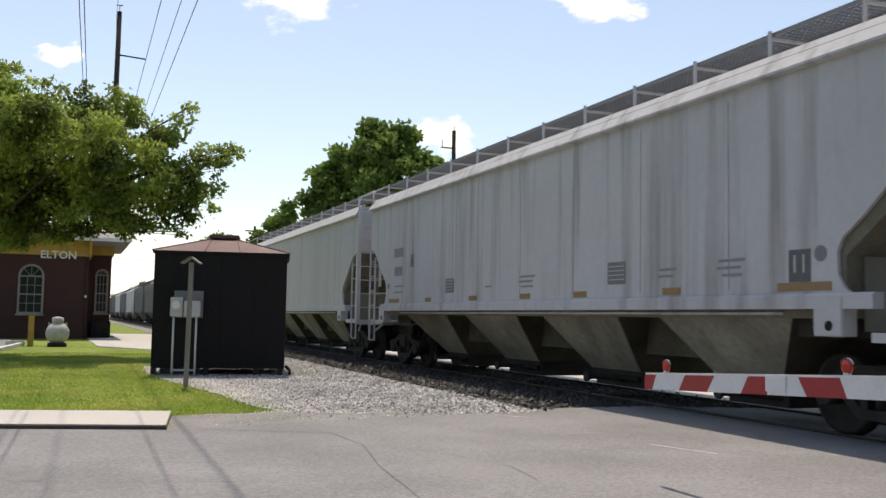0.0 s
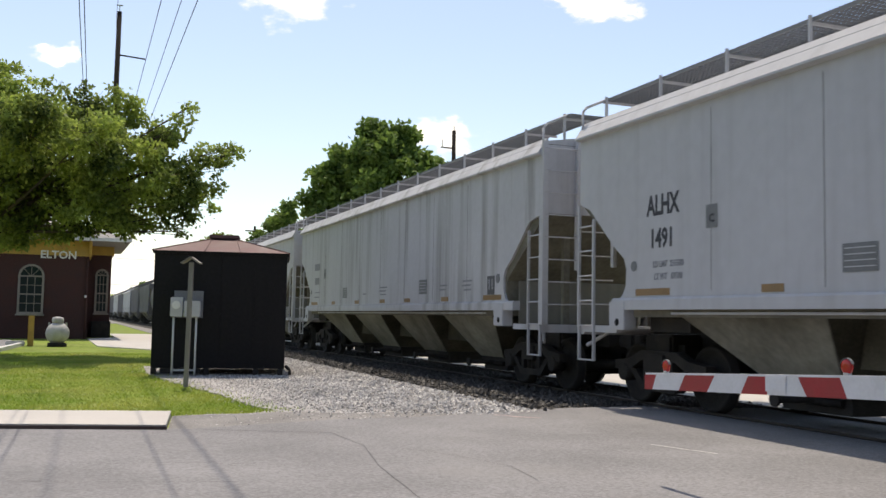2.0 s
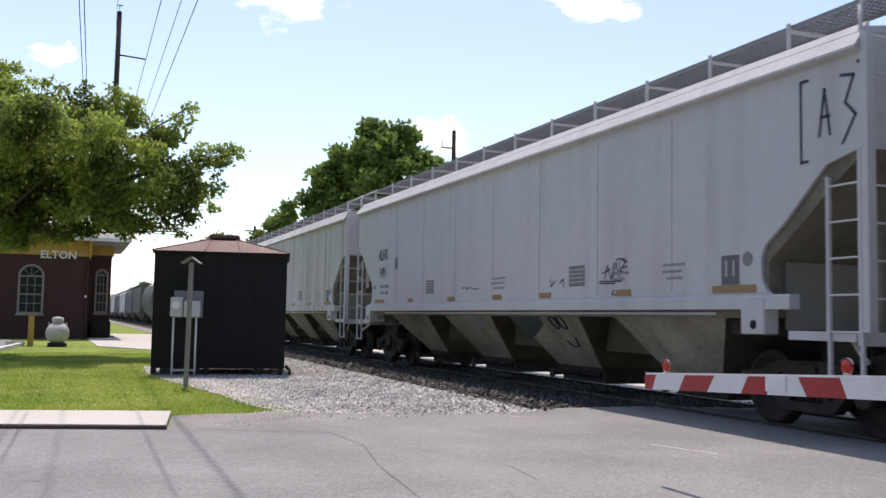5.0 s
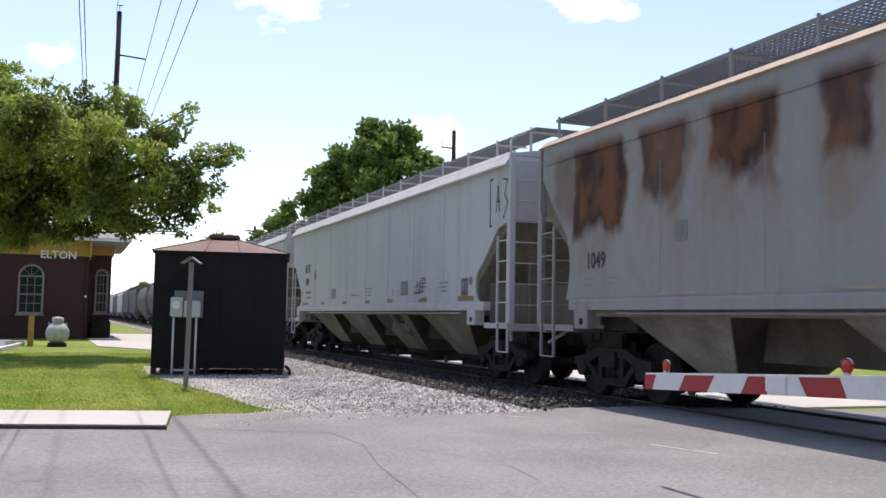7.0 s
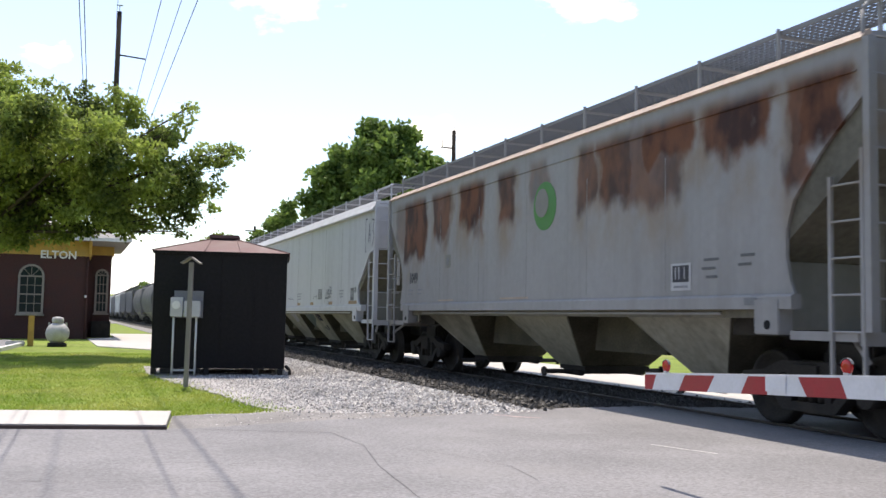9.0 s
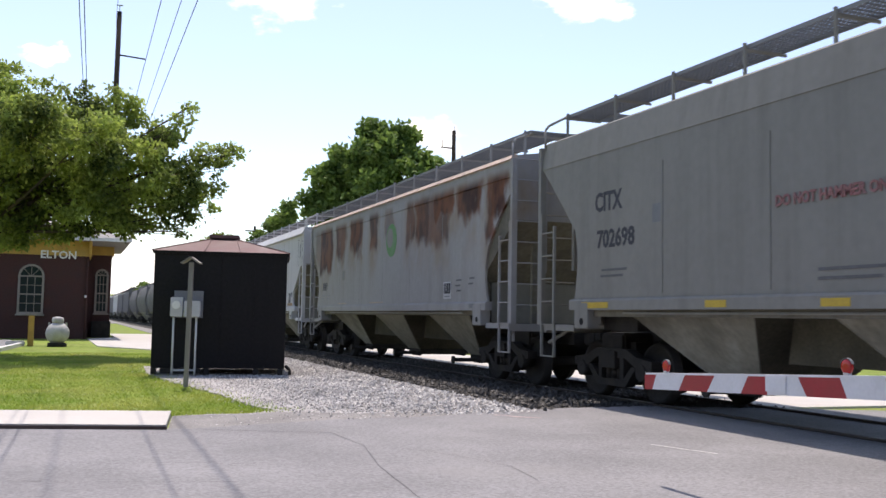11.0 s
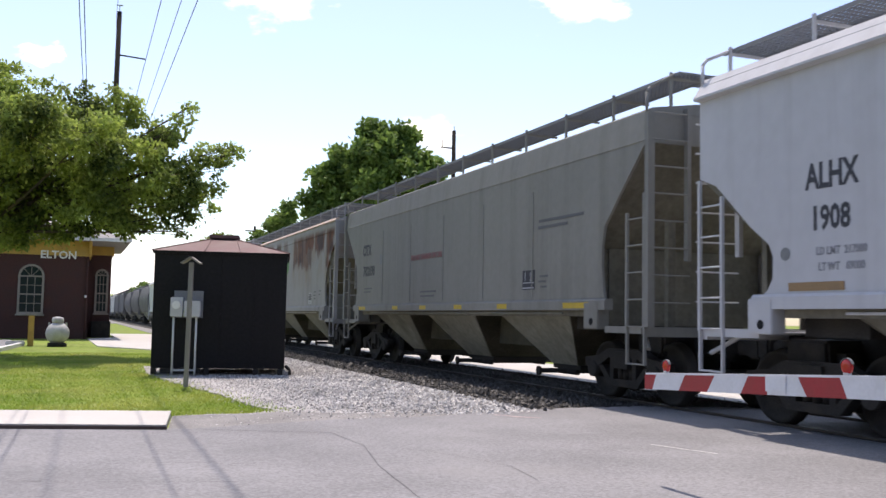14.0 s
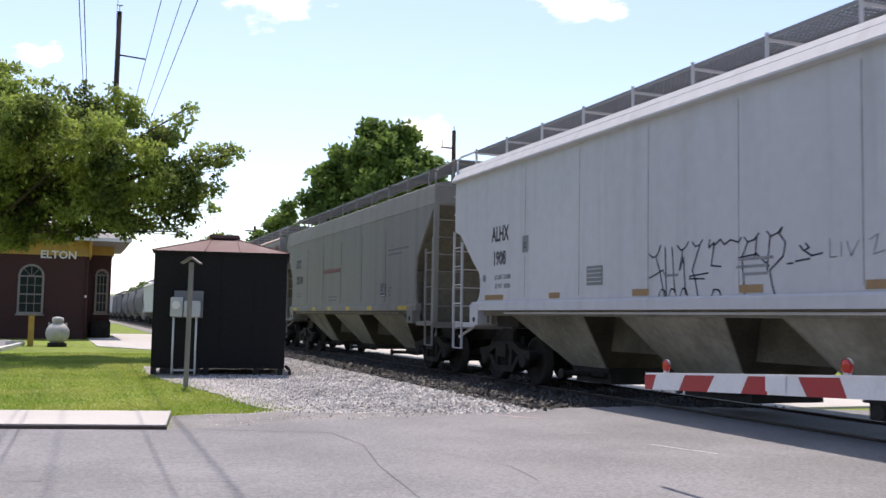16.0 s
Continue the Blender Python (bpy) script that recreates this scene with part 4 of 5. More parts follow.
for a in (-4.54, -4.62, -4.74):
    patch("printed_line", a, 1.88, 0.018, 0.16, M_CAR_WHITE, board, x=-1.613)
patch("printed_line", -4.65, 1.70, 0.3, 0.03, M_LETTER_FADED, board, x=-1.608)
small_print(-5.3, 2.03, 0.3, 3, rusty, 0.11, M_LETTER_MID)
small_print(-6.0, 2.05, 0.26, 2, rusty, 0.11, M_LETTER_MID)
small_print(6.2, 1.88, 0.3, 2, rusty)
small_print(5.55, 1.88, 0.3, 2, rusty)
p = patch("route_board", 3.8, 2.45, 0.28, 0.28, M_CAR_GREY, rusty, "small faded board")
patch("printed_block", 3.8, 2.45, 0.12, 0.16, M_PLATE, p, x=-1.608)
patch("rust_scrape", 3.9, 1.62, 0.9, 0.03, M_RUST_EDGE, rusty)
patch("rust_scrape", 0.5, 1.62, 1.2, 0.03, M_RUST_EDGE, rusty)
patch("sill_plate", -6.1, 1.49, 0.22, 0.09, M_PLATE, rusty, x=-1.653)

# grey wagon
lettering("lettering", "CITX", 0.28, on_side(5.78, 3.03, -1.602), M_LETTER, grey, "bold reporting mark", 0.85)
lettering("lettering", "702698", 0.26, on_side(5.57, 2.46, -1.602), M_LETTER, grey, "bold wagon digits", 0.95)
lettering("lettering", "DO NOT HAMMER ON CAR", 0.125, on_side(1.06, 2.63, -1.613), M_LETTER_RED, grey, "faded red warning", 0.9)
small_print(5.6, 2.0, 0.7, 2, grey, material=M_LETTER_MID)
small_print(0.9, 1.83, 1.0, 2, grey, 0.1, M_LETTER_MID)
patch("printed_line", -5.38, 2.93, 1.56, 0.05, M_LETTER_MID, grey)
patch("printed_line", -5.1, 2.82, 1.05, 0.05, M_LETTER_MID, grey)
p = patch("route_board", 4.45, 2.74, 0.26, 0.26, M_PLATE, grey)
board = patch("data_board", -4.22, 1.93, 0.48, 0.34, M_LETTER, grey, "black data board with white lines")
for a, b, c, d in ((-4.09, 2.0, 0.015, 0.16), (-4.3, 1.98, 0.015, 0.16), (-4.22, 1.88, 0.42, 0.014), (-4.22, 1.79, 0.42, 0.02)):
    patch("printed_line", a, b, c, d, M_CAR_WHITE, board, x=-1.608)
small_print(-4.8, 1.98, 0.3, 3, grey, material=M_LETTER_MID)
M_YELLOW_TAPE = paint("yellow_reflective_tape", (0.50, 0.34, 0.03), 0.5, vary=0.12, scale=5)
for y, l in ((6.08, 0.8), (3.12, 0.42), (1.11, 0.42), (-1.02, 0.42), (-3.2, 0.42), (-5.99, 0.82)):
    patch("reflective_strip", y, 1.47, l, 0.09, M_YELLOW_TAPE, grey, "yellow reflective strip", x=-1.651)

# ---- shed ----
shed = thing("shed", "black metal shed with shallow maroon roof on short feet", "shed", m=pose(1.60, 21.05, -0.055, 0, 0, -12))
shed.scale = (0.935, 0.95, 1.01)
part("wall", bevelled(box(B(), 0, 2.95, 0, 2.6, 0.14, 2.58), 0.01), M_BLACK_SHED, shed)
bm = box(B(), -0.04, 2.99, -0.04, 2.64, 2.53, 2.582)
part("eave_trim", bm, M_BLACK_SHED, shed)
bm = B()
vs = [bm.verts.new(p) for p in ((-0.06, -0.06, 2.584), (3.01, -0.06, 2.584), (3.01, 2.66, 2.584), (-0.06, 2.66, 2.584), (1.15, 1.0, 2.92), (1.75, 1.0, 2.92), (1.75, 1.6, 2.92), (1.15, 1.6, 2.92))]
for f in ((0, 1, 5, 4), (1, 2, 6, 5), (2, 3, 7, 6), (3, 0, 4, 7), (4, 5, 6, 7), (3, 2, 1, 0)):
    bm.faces.new([vs[i] for i in f])
part("roof", bm, M_SHED_ROOF, shed)
for a, b in (((1.15, 1.0, 2.925), (-0.06, -0.06, 2.59)), ((1.75, 1.0, 2.925), (3.01, -0.06, 2.59)), ((1.15, 1.0, 2.925), (1.1, -0.06, 2.59)), ((1.75, 1.0, 2.925), (1.9, -0.06, 2.59))):
    part("roof_seam", tube(B(), a, b, 0.014, 6), M_SHED_ROOF, shed)
cap = part("roof_cap", bevelled(box(B(), 1.1, 1.8, 0.95, 1.65, 2.94, 3.02), 0.015), M_SHED_ROOF, shed)
part("cap_neck", box(B(), 1.2, 1.7, 1.05, 1.55, 2.9, 2.938), M_DARK, cap)
for i in range(1, 4):
    part("panel_seam", box(B(), i * 0.74 - 0.012, i * 0.74 + 0.012, -0.012, 0.0, 0.16, 2.52), M_BLACK_SHED, shed)
for x, y in ((0.05, 0.05), (1.2, 0.05), (2.3, 0.05), (2.85, 0.05), (0.05, 2.5), (2.85, 2.5)):
    part("foot", bevelled(box(B(), x - 0.05, x + 0.07, y - 0.05, y + 0.07, 0.0, 0.139), 0.01), M_STEEL_DARK, shed)
part("skid", box(B(), 0.2, 1.1, 0.0, 0.08, 0.03, 0.135), M_STEEL_DARK, shed)
part("tow_hook", tube(tube(B(), (2.98, 0.1, 0.2), (3.08, 0.05, 0.12), 0.035, 8), (3.08, 0.05, 0.12), (3.08, 0.05, 0.0), 0.035, 8), M_STEEL_DARK, shed)

# ---- meter stand and post ----
meter = thing("meter_stand", "grey electricity meter boxes on two thin white posts", "meter stand", m=pose(1.93, 20.6, -0.055, 0, 0, -15))
for x in (0.06, 0.52):
    part("post", tube(B(), (x, 0, 0), (x, 0, 1.25), 0.022, 10), M_OFFWHITE, meter)
box_a = part("meter_box", bevelled(box(B(), 0.0, 0.25, -0.1, 0.04, 1.22, 1.62), 0.012), M_GREY_BOX, meter)
part("meter_dial", lathe(B(), [(0.085, -0.15), (0.085, -0.1)], 20, (0.125, 0, 1.46), "y"), M_WHITE, box_a)
part("switch_box", bevelled(box(B(), 0.27, 0.60, -0.1, 0.04, 1.22, 1.55), 0.012), M_GREY_BOX, meter)
part("back_board", box(B(), 0.05, 0.64, 0.045, 0.065, 1.2, 1.76), M_PLATE, meter)
part("cross_bar", tube(B(), (0.06, 0, 0.12), (0.52, 0, 0.12), 0.018, 8), M_OFFWHITE, meter)

bird = thing("marker_post", "weathered grey wooden post with small pitched cap", "post", m=pose(1.94, 17.5, -0.06, 0, 0.6, -20))
part("post", bevelled(box(B(), -0.038, 0.038, -0.038, 0.038, 0, 2.2), 0.008), M_WOOD_GREY, bird)
for s in (-1, 1):
    part("cap_board", bevelled(box(B(), 0.0, 0.2, -0.11, 0.11, -0.012, 0.012, pose(0, 0, 2.29, 0, 34 if s == 1 else 146, 0)), 0.004), M_WOOD_GREY, bird)

# ---- depot ----
depot = thing("depot", "dark red brick railway depot with mustard eaves and slate roof", "station building", m=pose(0, 0, -0.08))
FY = 50.0
part("wall", box(B(), -14, 0.75, FY, 58, 0, 4.02), M_BRICK, depot)
part("bay_wall", box(B(), 0.752, 1.9, 53.5, 58, 0, 4.3), M_BRICK, depot)
part("plinth", box(B(), -14, 0.78, FY - 0.06, FY - 0.001, 0, 0.5), M_BRICK, depot)
part("step", bevelled(box(B(), 1.0, 1.95, 53.0, 53.49, 0, 0.85), 0.02), M_STEEL_DARK, depot, "dark stacked stone base")
part("frieze", box(B(), -14, 0.85, FY - 0.12, 58, 4.021, 4.75), M_YELLOW, depot, "mustard painted frieze boards")
part("bay_frieze", box(B(), 0.851, 2.0, 53.3, 58, 4.301, 4.75), M_YELLOW, depot, "mustard painted frieze boards")
bm = B()
prism(bm, [(-15.5, 4.751), (2.6, 4.751), (2.62, 4.85), (-0.6, 6.0), (-12, 6.0), (-15.5, 4.85)], "y", 48.8, 59.5)
for v in bm.verts:
    if v.co.z > 5.5:
        v.co.y = 54.0 + (v.co.y - 54.15) * 0.25
part("roof", bm, M_SLATE, depot, "grey slate hipped roof with deep eaves")
part("fascia", box(B(), -15.5, 2.63, 48.74, 48.799, 4.72, 4.88), M_OFFWHITE, depot)
for i in range(4):
    part("eave_bracket", prism(B(), [(48.9, 4.74), (FY - 0.122, 4.74), (FY - 0.122, 4.1), (FY - 0.2, 4.1)], "x", -11 + i * 3.9, -10.88 + i * 3.9), M_YELLOW, depot)


def arch_points(cx, w, z0, z1, n=12):
    r = w / 2
    return [(cx - r, z0), (cx + r, z0)] + [(cx + r * math.cos(math.pi * i / n), z1 - r + r * math.sin(math.pi * i / n)) for i in range(n + 1)]


def arch_window(cx, y, w, z0, z1):
    win = part("window", prism(B(), arch_points(cx, w, z0, z1), "y", y - 0.02, y - 0.004), M_GLASS_DARK, depot, "tall arched sash window with pale frame")
    out, inn = arch_points(cx, w + 0.16, z0 - 0.08, z1 + 0.08), arch_points(cx, w - 0.04, z0 + 0.02, z1 - 0.02)
    bm = B()
    rows = [[bm.verts.new((p[0], yy, p[1])) for p in ps] for yy, ps in ((y - 0.003, out), (y - 0.09, out), (y - 0.09, inn), (y - 0.021, inn))]
    for a, b in zip(rows, rows[1:]):
        for i in range(len(a)):
            j = (i + 1) % len(a)
            bm.faces.new((a[i], a[j], b[j], b[i]))
    part("frame", bm, M_FRAME, win)
    part("sill", bevelled(box(B(), cx - w / 2 - 0.14, cx + w / 2 + 0.14, y - 0.16, y - 0.005, z0 - 0.16, z0 - 0.082), 0.01), M_FRAME, win)
    for k in (-1, 1):
        part("glazing_bar", box(B(), cx + k * w / 6 - 0.015, cx + k * w / 6 + 0.015, y - 0.045, y - 0.022, z0, z1 - w / 2), M_FRAME, win)
    for i in range(1, 5):
        z = z0 + (z1 - w / 2 - z0) * i / 4
        t = 0.035 if i in (2, 4) else 0.015
        part("glazing_bar", box(B(), cx - w / 2, cx + w / 2, y - 0.05, y - 0.022, z - t, z + t), M_FRAME, win)
    for a in (45, 90, 135):
        c, s_ = math.cos(radians(a)), math.sin(radians(a))
        part("glazing_bar", tube(B(), (cx, y - 0.035, z1 - w / 2), (cx + c * w * 0.46, y - 0.035, z1 - w / 2 + s_ * w * 0.46), 0.014, 5), M_FRAME, win)
    return win


arch_window(-1.83, FY, 1.0, 1.25, 3.48)
arch_window(-6.2, FY, 1.0, 1.25, 3.48)
arch_window(1.45, 53.5, 0.5, 1.35, 3.5)
lettering("sign_letters", "ELTON", 0.36, Matrix.Translation((-0.66, FY - 0.13, 4.03)) @ pose(0, 0, 0, 90, 0, 0), M_WHITE, depot, "white raised capital letters", 1.0)
part("wall_lamp", lathe(B(), [(0.03, 2.0), (0.055, 2.03), (0.055, 2.1), (0.02, 2.14)], 12, (0.62, FY - 0.1, 0)), M_WHITE, depot)
part("downpipe", tube(B(), (0.66, FY - 0.06, 0.0), (0.66, FY - 0.06, 4.0), 0.05, 8), M_BRICK, depot)

# ---- tank and bollard ----
tank = thing("gas_tank", "rounded white gas tank with domed lid on the grass", "gas tank", m=pose(-0.43, 38.8, -0.08))
ring = [(0.06, 0.06)] + [(0.42 * math.sin(radians(a)), 0.50 - 0.42 * math.cos(radians(a))) for a in range(20, 161, 14)] + [(0.06, 0.925)]
part("vessel", lathe(B(), ring, 28), M_TANK, tank)
part("lid", lathe(B(), [(0.20, 0.86), (0.21, 1.0), (0.19, 1.08), (0.06, 1.12)], 20), M_TANK, tank)
# dark ring stands in for the small shadow at the tank's foot
part("foot_shade_ring", lathe(B(), [(0.34, 0.0), (0.34, 0.14), (0.26, 0.15)], 20), M_STEEL_DARK, tank)
for s in (-1, 1):
    part("lug", box(B(), s * 0.3 - 0.03, s * 0.3 + 0.03, -0.03, 0.03, 0.72, 0.9), M_TANK, tank)
bol = thing("bollard", "faded mustard yellow wooden bollard", "bollard", m=pose(-1.36, 39.2, -0.08))
part("post", bevelled(box(B(), -0.1, 0.1, -0.1, 0.1, 0, 1.14), 0.015), M_YELLOW, bol)
part("cap", bevelled(box(B(), -0.17, 0.17, -0.12, 0.12, 1.142, 1.22), 0.01), M_WOOD_GREY, bol)
kerb = thing("parking_stop", "white concrete parking stop", "parking stop", m=pose(-1.9, 39.0, -0.055, 0, 0, 8))
part("block", bevelled(box(B(), -0.3, 0.35, -0.1, 0.1, 0, 0.18), 0.03), M_OFFWHITE, kerb)

# ---- crossing gate ----
gate = thing("crossing_gate", "red and white striped crossing gate arm lowered across the road", "crossing gate", m=pose(0, 0, 0.0366))
gate.scale = (0.97, 0.97, 0.97)


def gate_edge(y):
    """Lower and upper edge of the arm at a place along it."""
    f = (6.9 - y) / 2.52
    return 0.67 + 0.118 * f, 0.79 + 0.128 * f


EDGES = [(6.9, 6.9), (6.73, 6.79), (6.34, 6.42), (5.97, 6.06), (5.59, 5.67), (5.39, 5.39), (5.09, 5.01), (4.72, 4.66), (4.36, 4.30), (4.0, 3.94), (3.64, 3.58), (3.28, 3.22), (2.92, 2.86), (2.56, 2.5), (2.2, 2.14), (1.84, 1.78)]
for i, ((ta, ba), (tb, bb)) in enumerate(zip(EDGES, EDGES[1:])):
    red = i % 2 == 0
    ta, ba, tb, bb = ta, ba, tb + 0.001, bb + 0.001
    pts = [(ba, gate_edge(ba)[0]), (ta, gate_edge(ta)[1]), (tb, gate_edge(tb)[1]), (bb, gate_edge(bb)[0])]
    part("stripe", prism(B(), pts, "x", 4.478, 4.522), M_RED if red else M_GATE_WHITE, gate, "red slanted stripe" if red else "")
bm = prism(B(), [(6.88, gate_edge(6.88)[1] - 0.001), (6.88, gate_edge(6.88)[1] + 0.014), (1.8, gate_edge(1.8)[1] + 0.014), (1.8, gate_edge(1.8)[1] - 0.001)], "x", 4.474, 4.526)
part("top_edge", bm, M_GATE_WHITE, gate)
part("arm_butt", bevelled(prism(B(), [(1.83, 0.9), (1.83, 1.06), (-0.9, 1.16), (-0.9, 1.0)], "x", 4.46, 4.54), 0.01, 1), M_STEEL_DARK, gate)
part("joint_plate", box(B(), 4.47, 4.477, 5.2, 5.4, 0.765, 0.875), M_GATE_WHITE, gate)
for y in (6.62, 4.68, 2.6):
    z = gate_edge(y)[1]
    lamp = part("lamp", lathe(B(), [(0.02, 4.487), (0.040, 4.489), (0.047, 4.493), (0.047, 4.507), (0.040, 4.511), (0.02, 4.513)], 16, (0, y, z + 0.068), "x"), M_LENS, gate, "red gate lamp")
    part("bracket", box(B(), 4.485, 4.515, y - 0.02, y + 0.02, z + 0.004, z + 0.03), M_GREY_BOX, lamp)
    bm = B()
    for k in range(6):
        a, b = radians(20 + k * 140 / 6), radians(20 + (k + 1) * 140 / 6)
        q = [(y + r * math.cos(c), z + 0.068 + r * math.sin(c)) for r, c in ((0.049, a), (0.054, a), (0.054, b), (0.049, b))]
        prism(bm, q, "x", 4.49, 4.51)
    part("hood", bm, M_PLATE, lamp)
part("mast", tube(B(), (4.5, -1.2, -0.10), (4.5, -1.2, 3.2), 0.07, 14), M_GREY_BOX, gate)
part("mechanism", bevelled(box(B(), 4.3, 4.7, -1.3, -0.85, 0.75, 1.35), 0.02), M_GREY_BOX, gate)

# ---- poles and wires ----
pole = thing("utility_pole", "tall brown utility pole with one side arm", "utility pole", m=pose(2.1, 66, -0.08))
part("shaft", tube(B(), (0, 0, 0), (0.06, 0, 21.2), 0.24, 14, 0.15), M_POLE, pole)
part("arm", tube(B(), (0.05, 0, 18.3), (1.8, 0, 18.2), 0.05, 8), M_POLE, pole)
part("arm", box(B(), -1.1, 1.1, -0.06, 0.06, 13.55, 13.70), M_POLE, pole)
part("insulator", tube(B(), (0.06, 0, 21.2), (0.06, 0, 21.7), 0.03, 8), M_GREY_BOX, pole)
for x in (-0.9, -0.5, 0.15, 0.55, 0.95):
    part("insulator", tube(B(), (x, 0, 13.70), (x, 0, 13.86), 0.035, 8), M_GREY_BOX, pole)
part("cap_bracket", box(B(), -0.15, 0.25, -0.05, 0.05, 21.6, 21.66), M_GREY_BOX, pole)
pole = thing("utility_pole", "brown utility pole with crossarms beyond the track", "utility pole", m=pose(25.5, 64.4, -0.08))
part("shaft", tube(B(), (0, 0, 0), (0, 0, 15.0), 0.2, 12, 0.14), M_POLE, pole)
part("arm", tube(B(), (-1.0, 0, 13.7), (0.0, 0, 13.7), 0.05, 8), M_POLE, pole)
part("arm", tube(B(), (-1.0, 0, 12.4), (0.6, 0, 12.4), 0.06, 8), M_POLE, pole)
part("insulator", tube(B(), (0, 0, 15.0), (0, 0, 15.35), 0.04, 8), M_GREY_BOX, pole)
part("insulator", tube(B(), (-0.9, 0, 13.7), (-0.9, 0, 14.3), 0.03, 8), M_GREY_BOX, pole)
pole = thing("utility_pole", "small distant utility pole with crossarm", "utility pole", m=pose(21.0, 120.0, -0.08))
part("shaft", tube(B(), (0, 0, 0), (0, 0, 12.4), 0.2, 10, 0.15), M_POLE, pole)
part("arm", tube(B(), (-1.2, 0, 11.8), (1.2, 0, 11.8), 0.08, 8), M_POLE, pole)
for X, Z, px, pz in ((1.042, 6.404, 0.9, 13.75), (1.465, 6.618, 0.5, 13.75), (1.442, 5.631, 0.12, 13.75), (-0.383, 5.559, -0.9, 13.75), (-0.283, 5.249, -0.5, 13.75), (0.451, 10.318, 0.0, 15.2)):
    bm = B()
    pts = [(X + 0.01746 * y, y, Z + 0.0459 * y) for y in (-60, -20, 0, 20, 36)] + [(2.15 + px, 66, pz)]
    for a, b in zip(pts, pts[1:]):
        tube(bm, a, b, 0.0075, 6)
    whole("overhead_wire", bm, M_WIRE, "thin overhead wire running beside the track", "wire", "overhead wires")
for z in (6.8, 3.6):
    whole("overhead_wire", tube(B(), (-30, 130, z + 2), (21.0, 120, z + 0.6), 0.02, 6), M_WIRE, "thin overhead wire crossing behind the depot", "wire", "crossing wires")


# ---- trees ----
M_LEAF_MID = leaf_paint("fresh_leaf_green", (0.055, 0.11, 0.026), (0.27, 0.38, 0.09), 0.4, 0.9, 0.5)
RIGHT = Vector((0.9325, -0.3606, 0.0))
AWAY = Vector((0.3606, 0.9325, 0.0))


def leaves(centres, radii, count, size, rng, name, material, droop=0.3, clumps=30):
    """A crown of many small folded leaves, gathered in clumps inside round lobes."""
    cc, cr = [], []
    for c, r in zip(centres, radii):
        k = max(3, int(clumps * min(1.0, r / 1.2)))
        v = rng.normal(size=(k, 3))
        v /= np.linalg.norm(v, axis=1)[:, None]
        rad = r * rng.uniform(0.25, 1.0, k) ** 0.6 * 0.82
        cc.append(np.array(c) + v * rad[:, None] * np.array([1, 1, 0.85]))
        cr.append(r * rng.uniform(0.12, 0.26, k) + 0.3 * size)
    cc, cr = np.concatenate(cc), np.concatenate(cr)
    wt = cr ** 2.2
    pick = rng.choice(len(cr), count, p=wt / wt.sum())
    v = rng.normal(size=(count, 3))
    v /= np.linalg.norm(v, axis=1)[:, None]
    p = cc[pick] + v * (cr[pick] * rng.random(count) ** 0.45)[:, None] * np.array([1, 1, 0.75])
    loose = rng.random(count) < 0.07
    lobe = rng.choice(len(radii), count, p=np.array(radii) ** 2 / np.sum(np.array(radii) ** 2))
    p[loose] = (np.array(centres)[lobe] + v * (np.array(radii)[lobe] * rng.random(count) ** 0.4 * 1.02)[:, None] * np.array([1, 1, 0.85]))[loose]
    a = rng.normal(size=(count, 3)) + v * 0.8 + np.array([0, 0, -droop])
    a /= np.linalg.norm(a, axis=1)[:, None]
    b = np.cross(a, rng.normal(size=(count, 3)))
    b /= np.linalg.norm(b, axis=1)[:, None]
    n = np.cross(a, b)
    s = (size * rng.uniform(0.6, 1.25, count))[:, None]
    quad = np.stack([p, p + a * s * 0.5 + b * s * 0.34 + n * s * 0.1, p + a * s, p + a * s * 0.5 - b * s * 0.34 + n * s * 0.1], 1)
    idx = np.arange(count)[:, None] * 4
    faces = np.concatenate([idx + np.array([[0, 1, 2]]), idx + np.array([[0, 2, 3]])]).tolist()
    me = bpy.data.meshes.new(name)
    me.from_pydata(quad.reshape(-1, 3).tolist(), [], faces)
    me.materials.append(material)
    return me


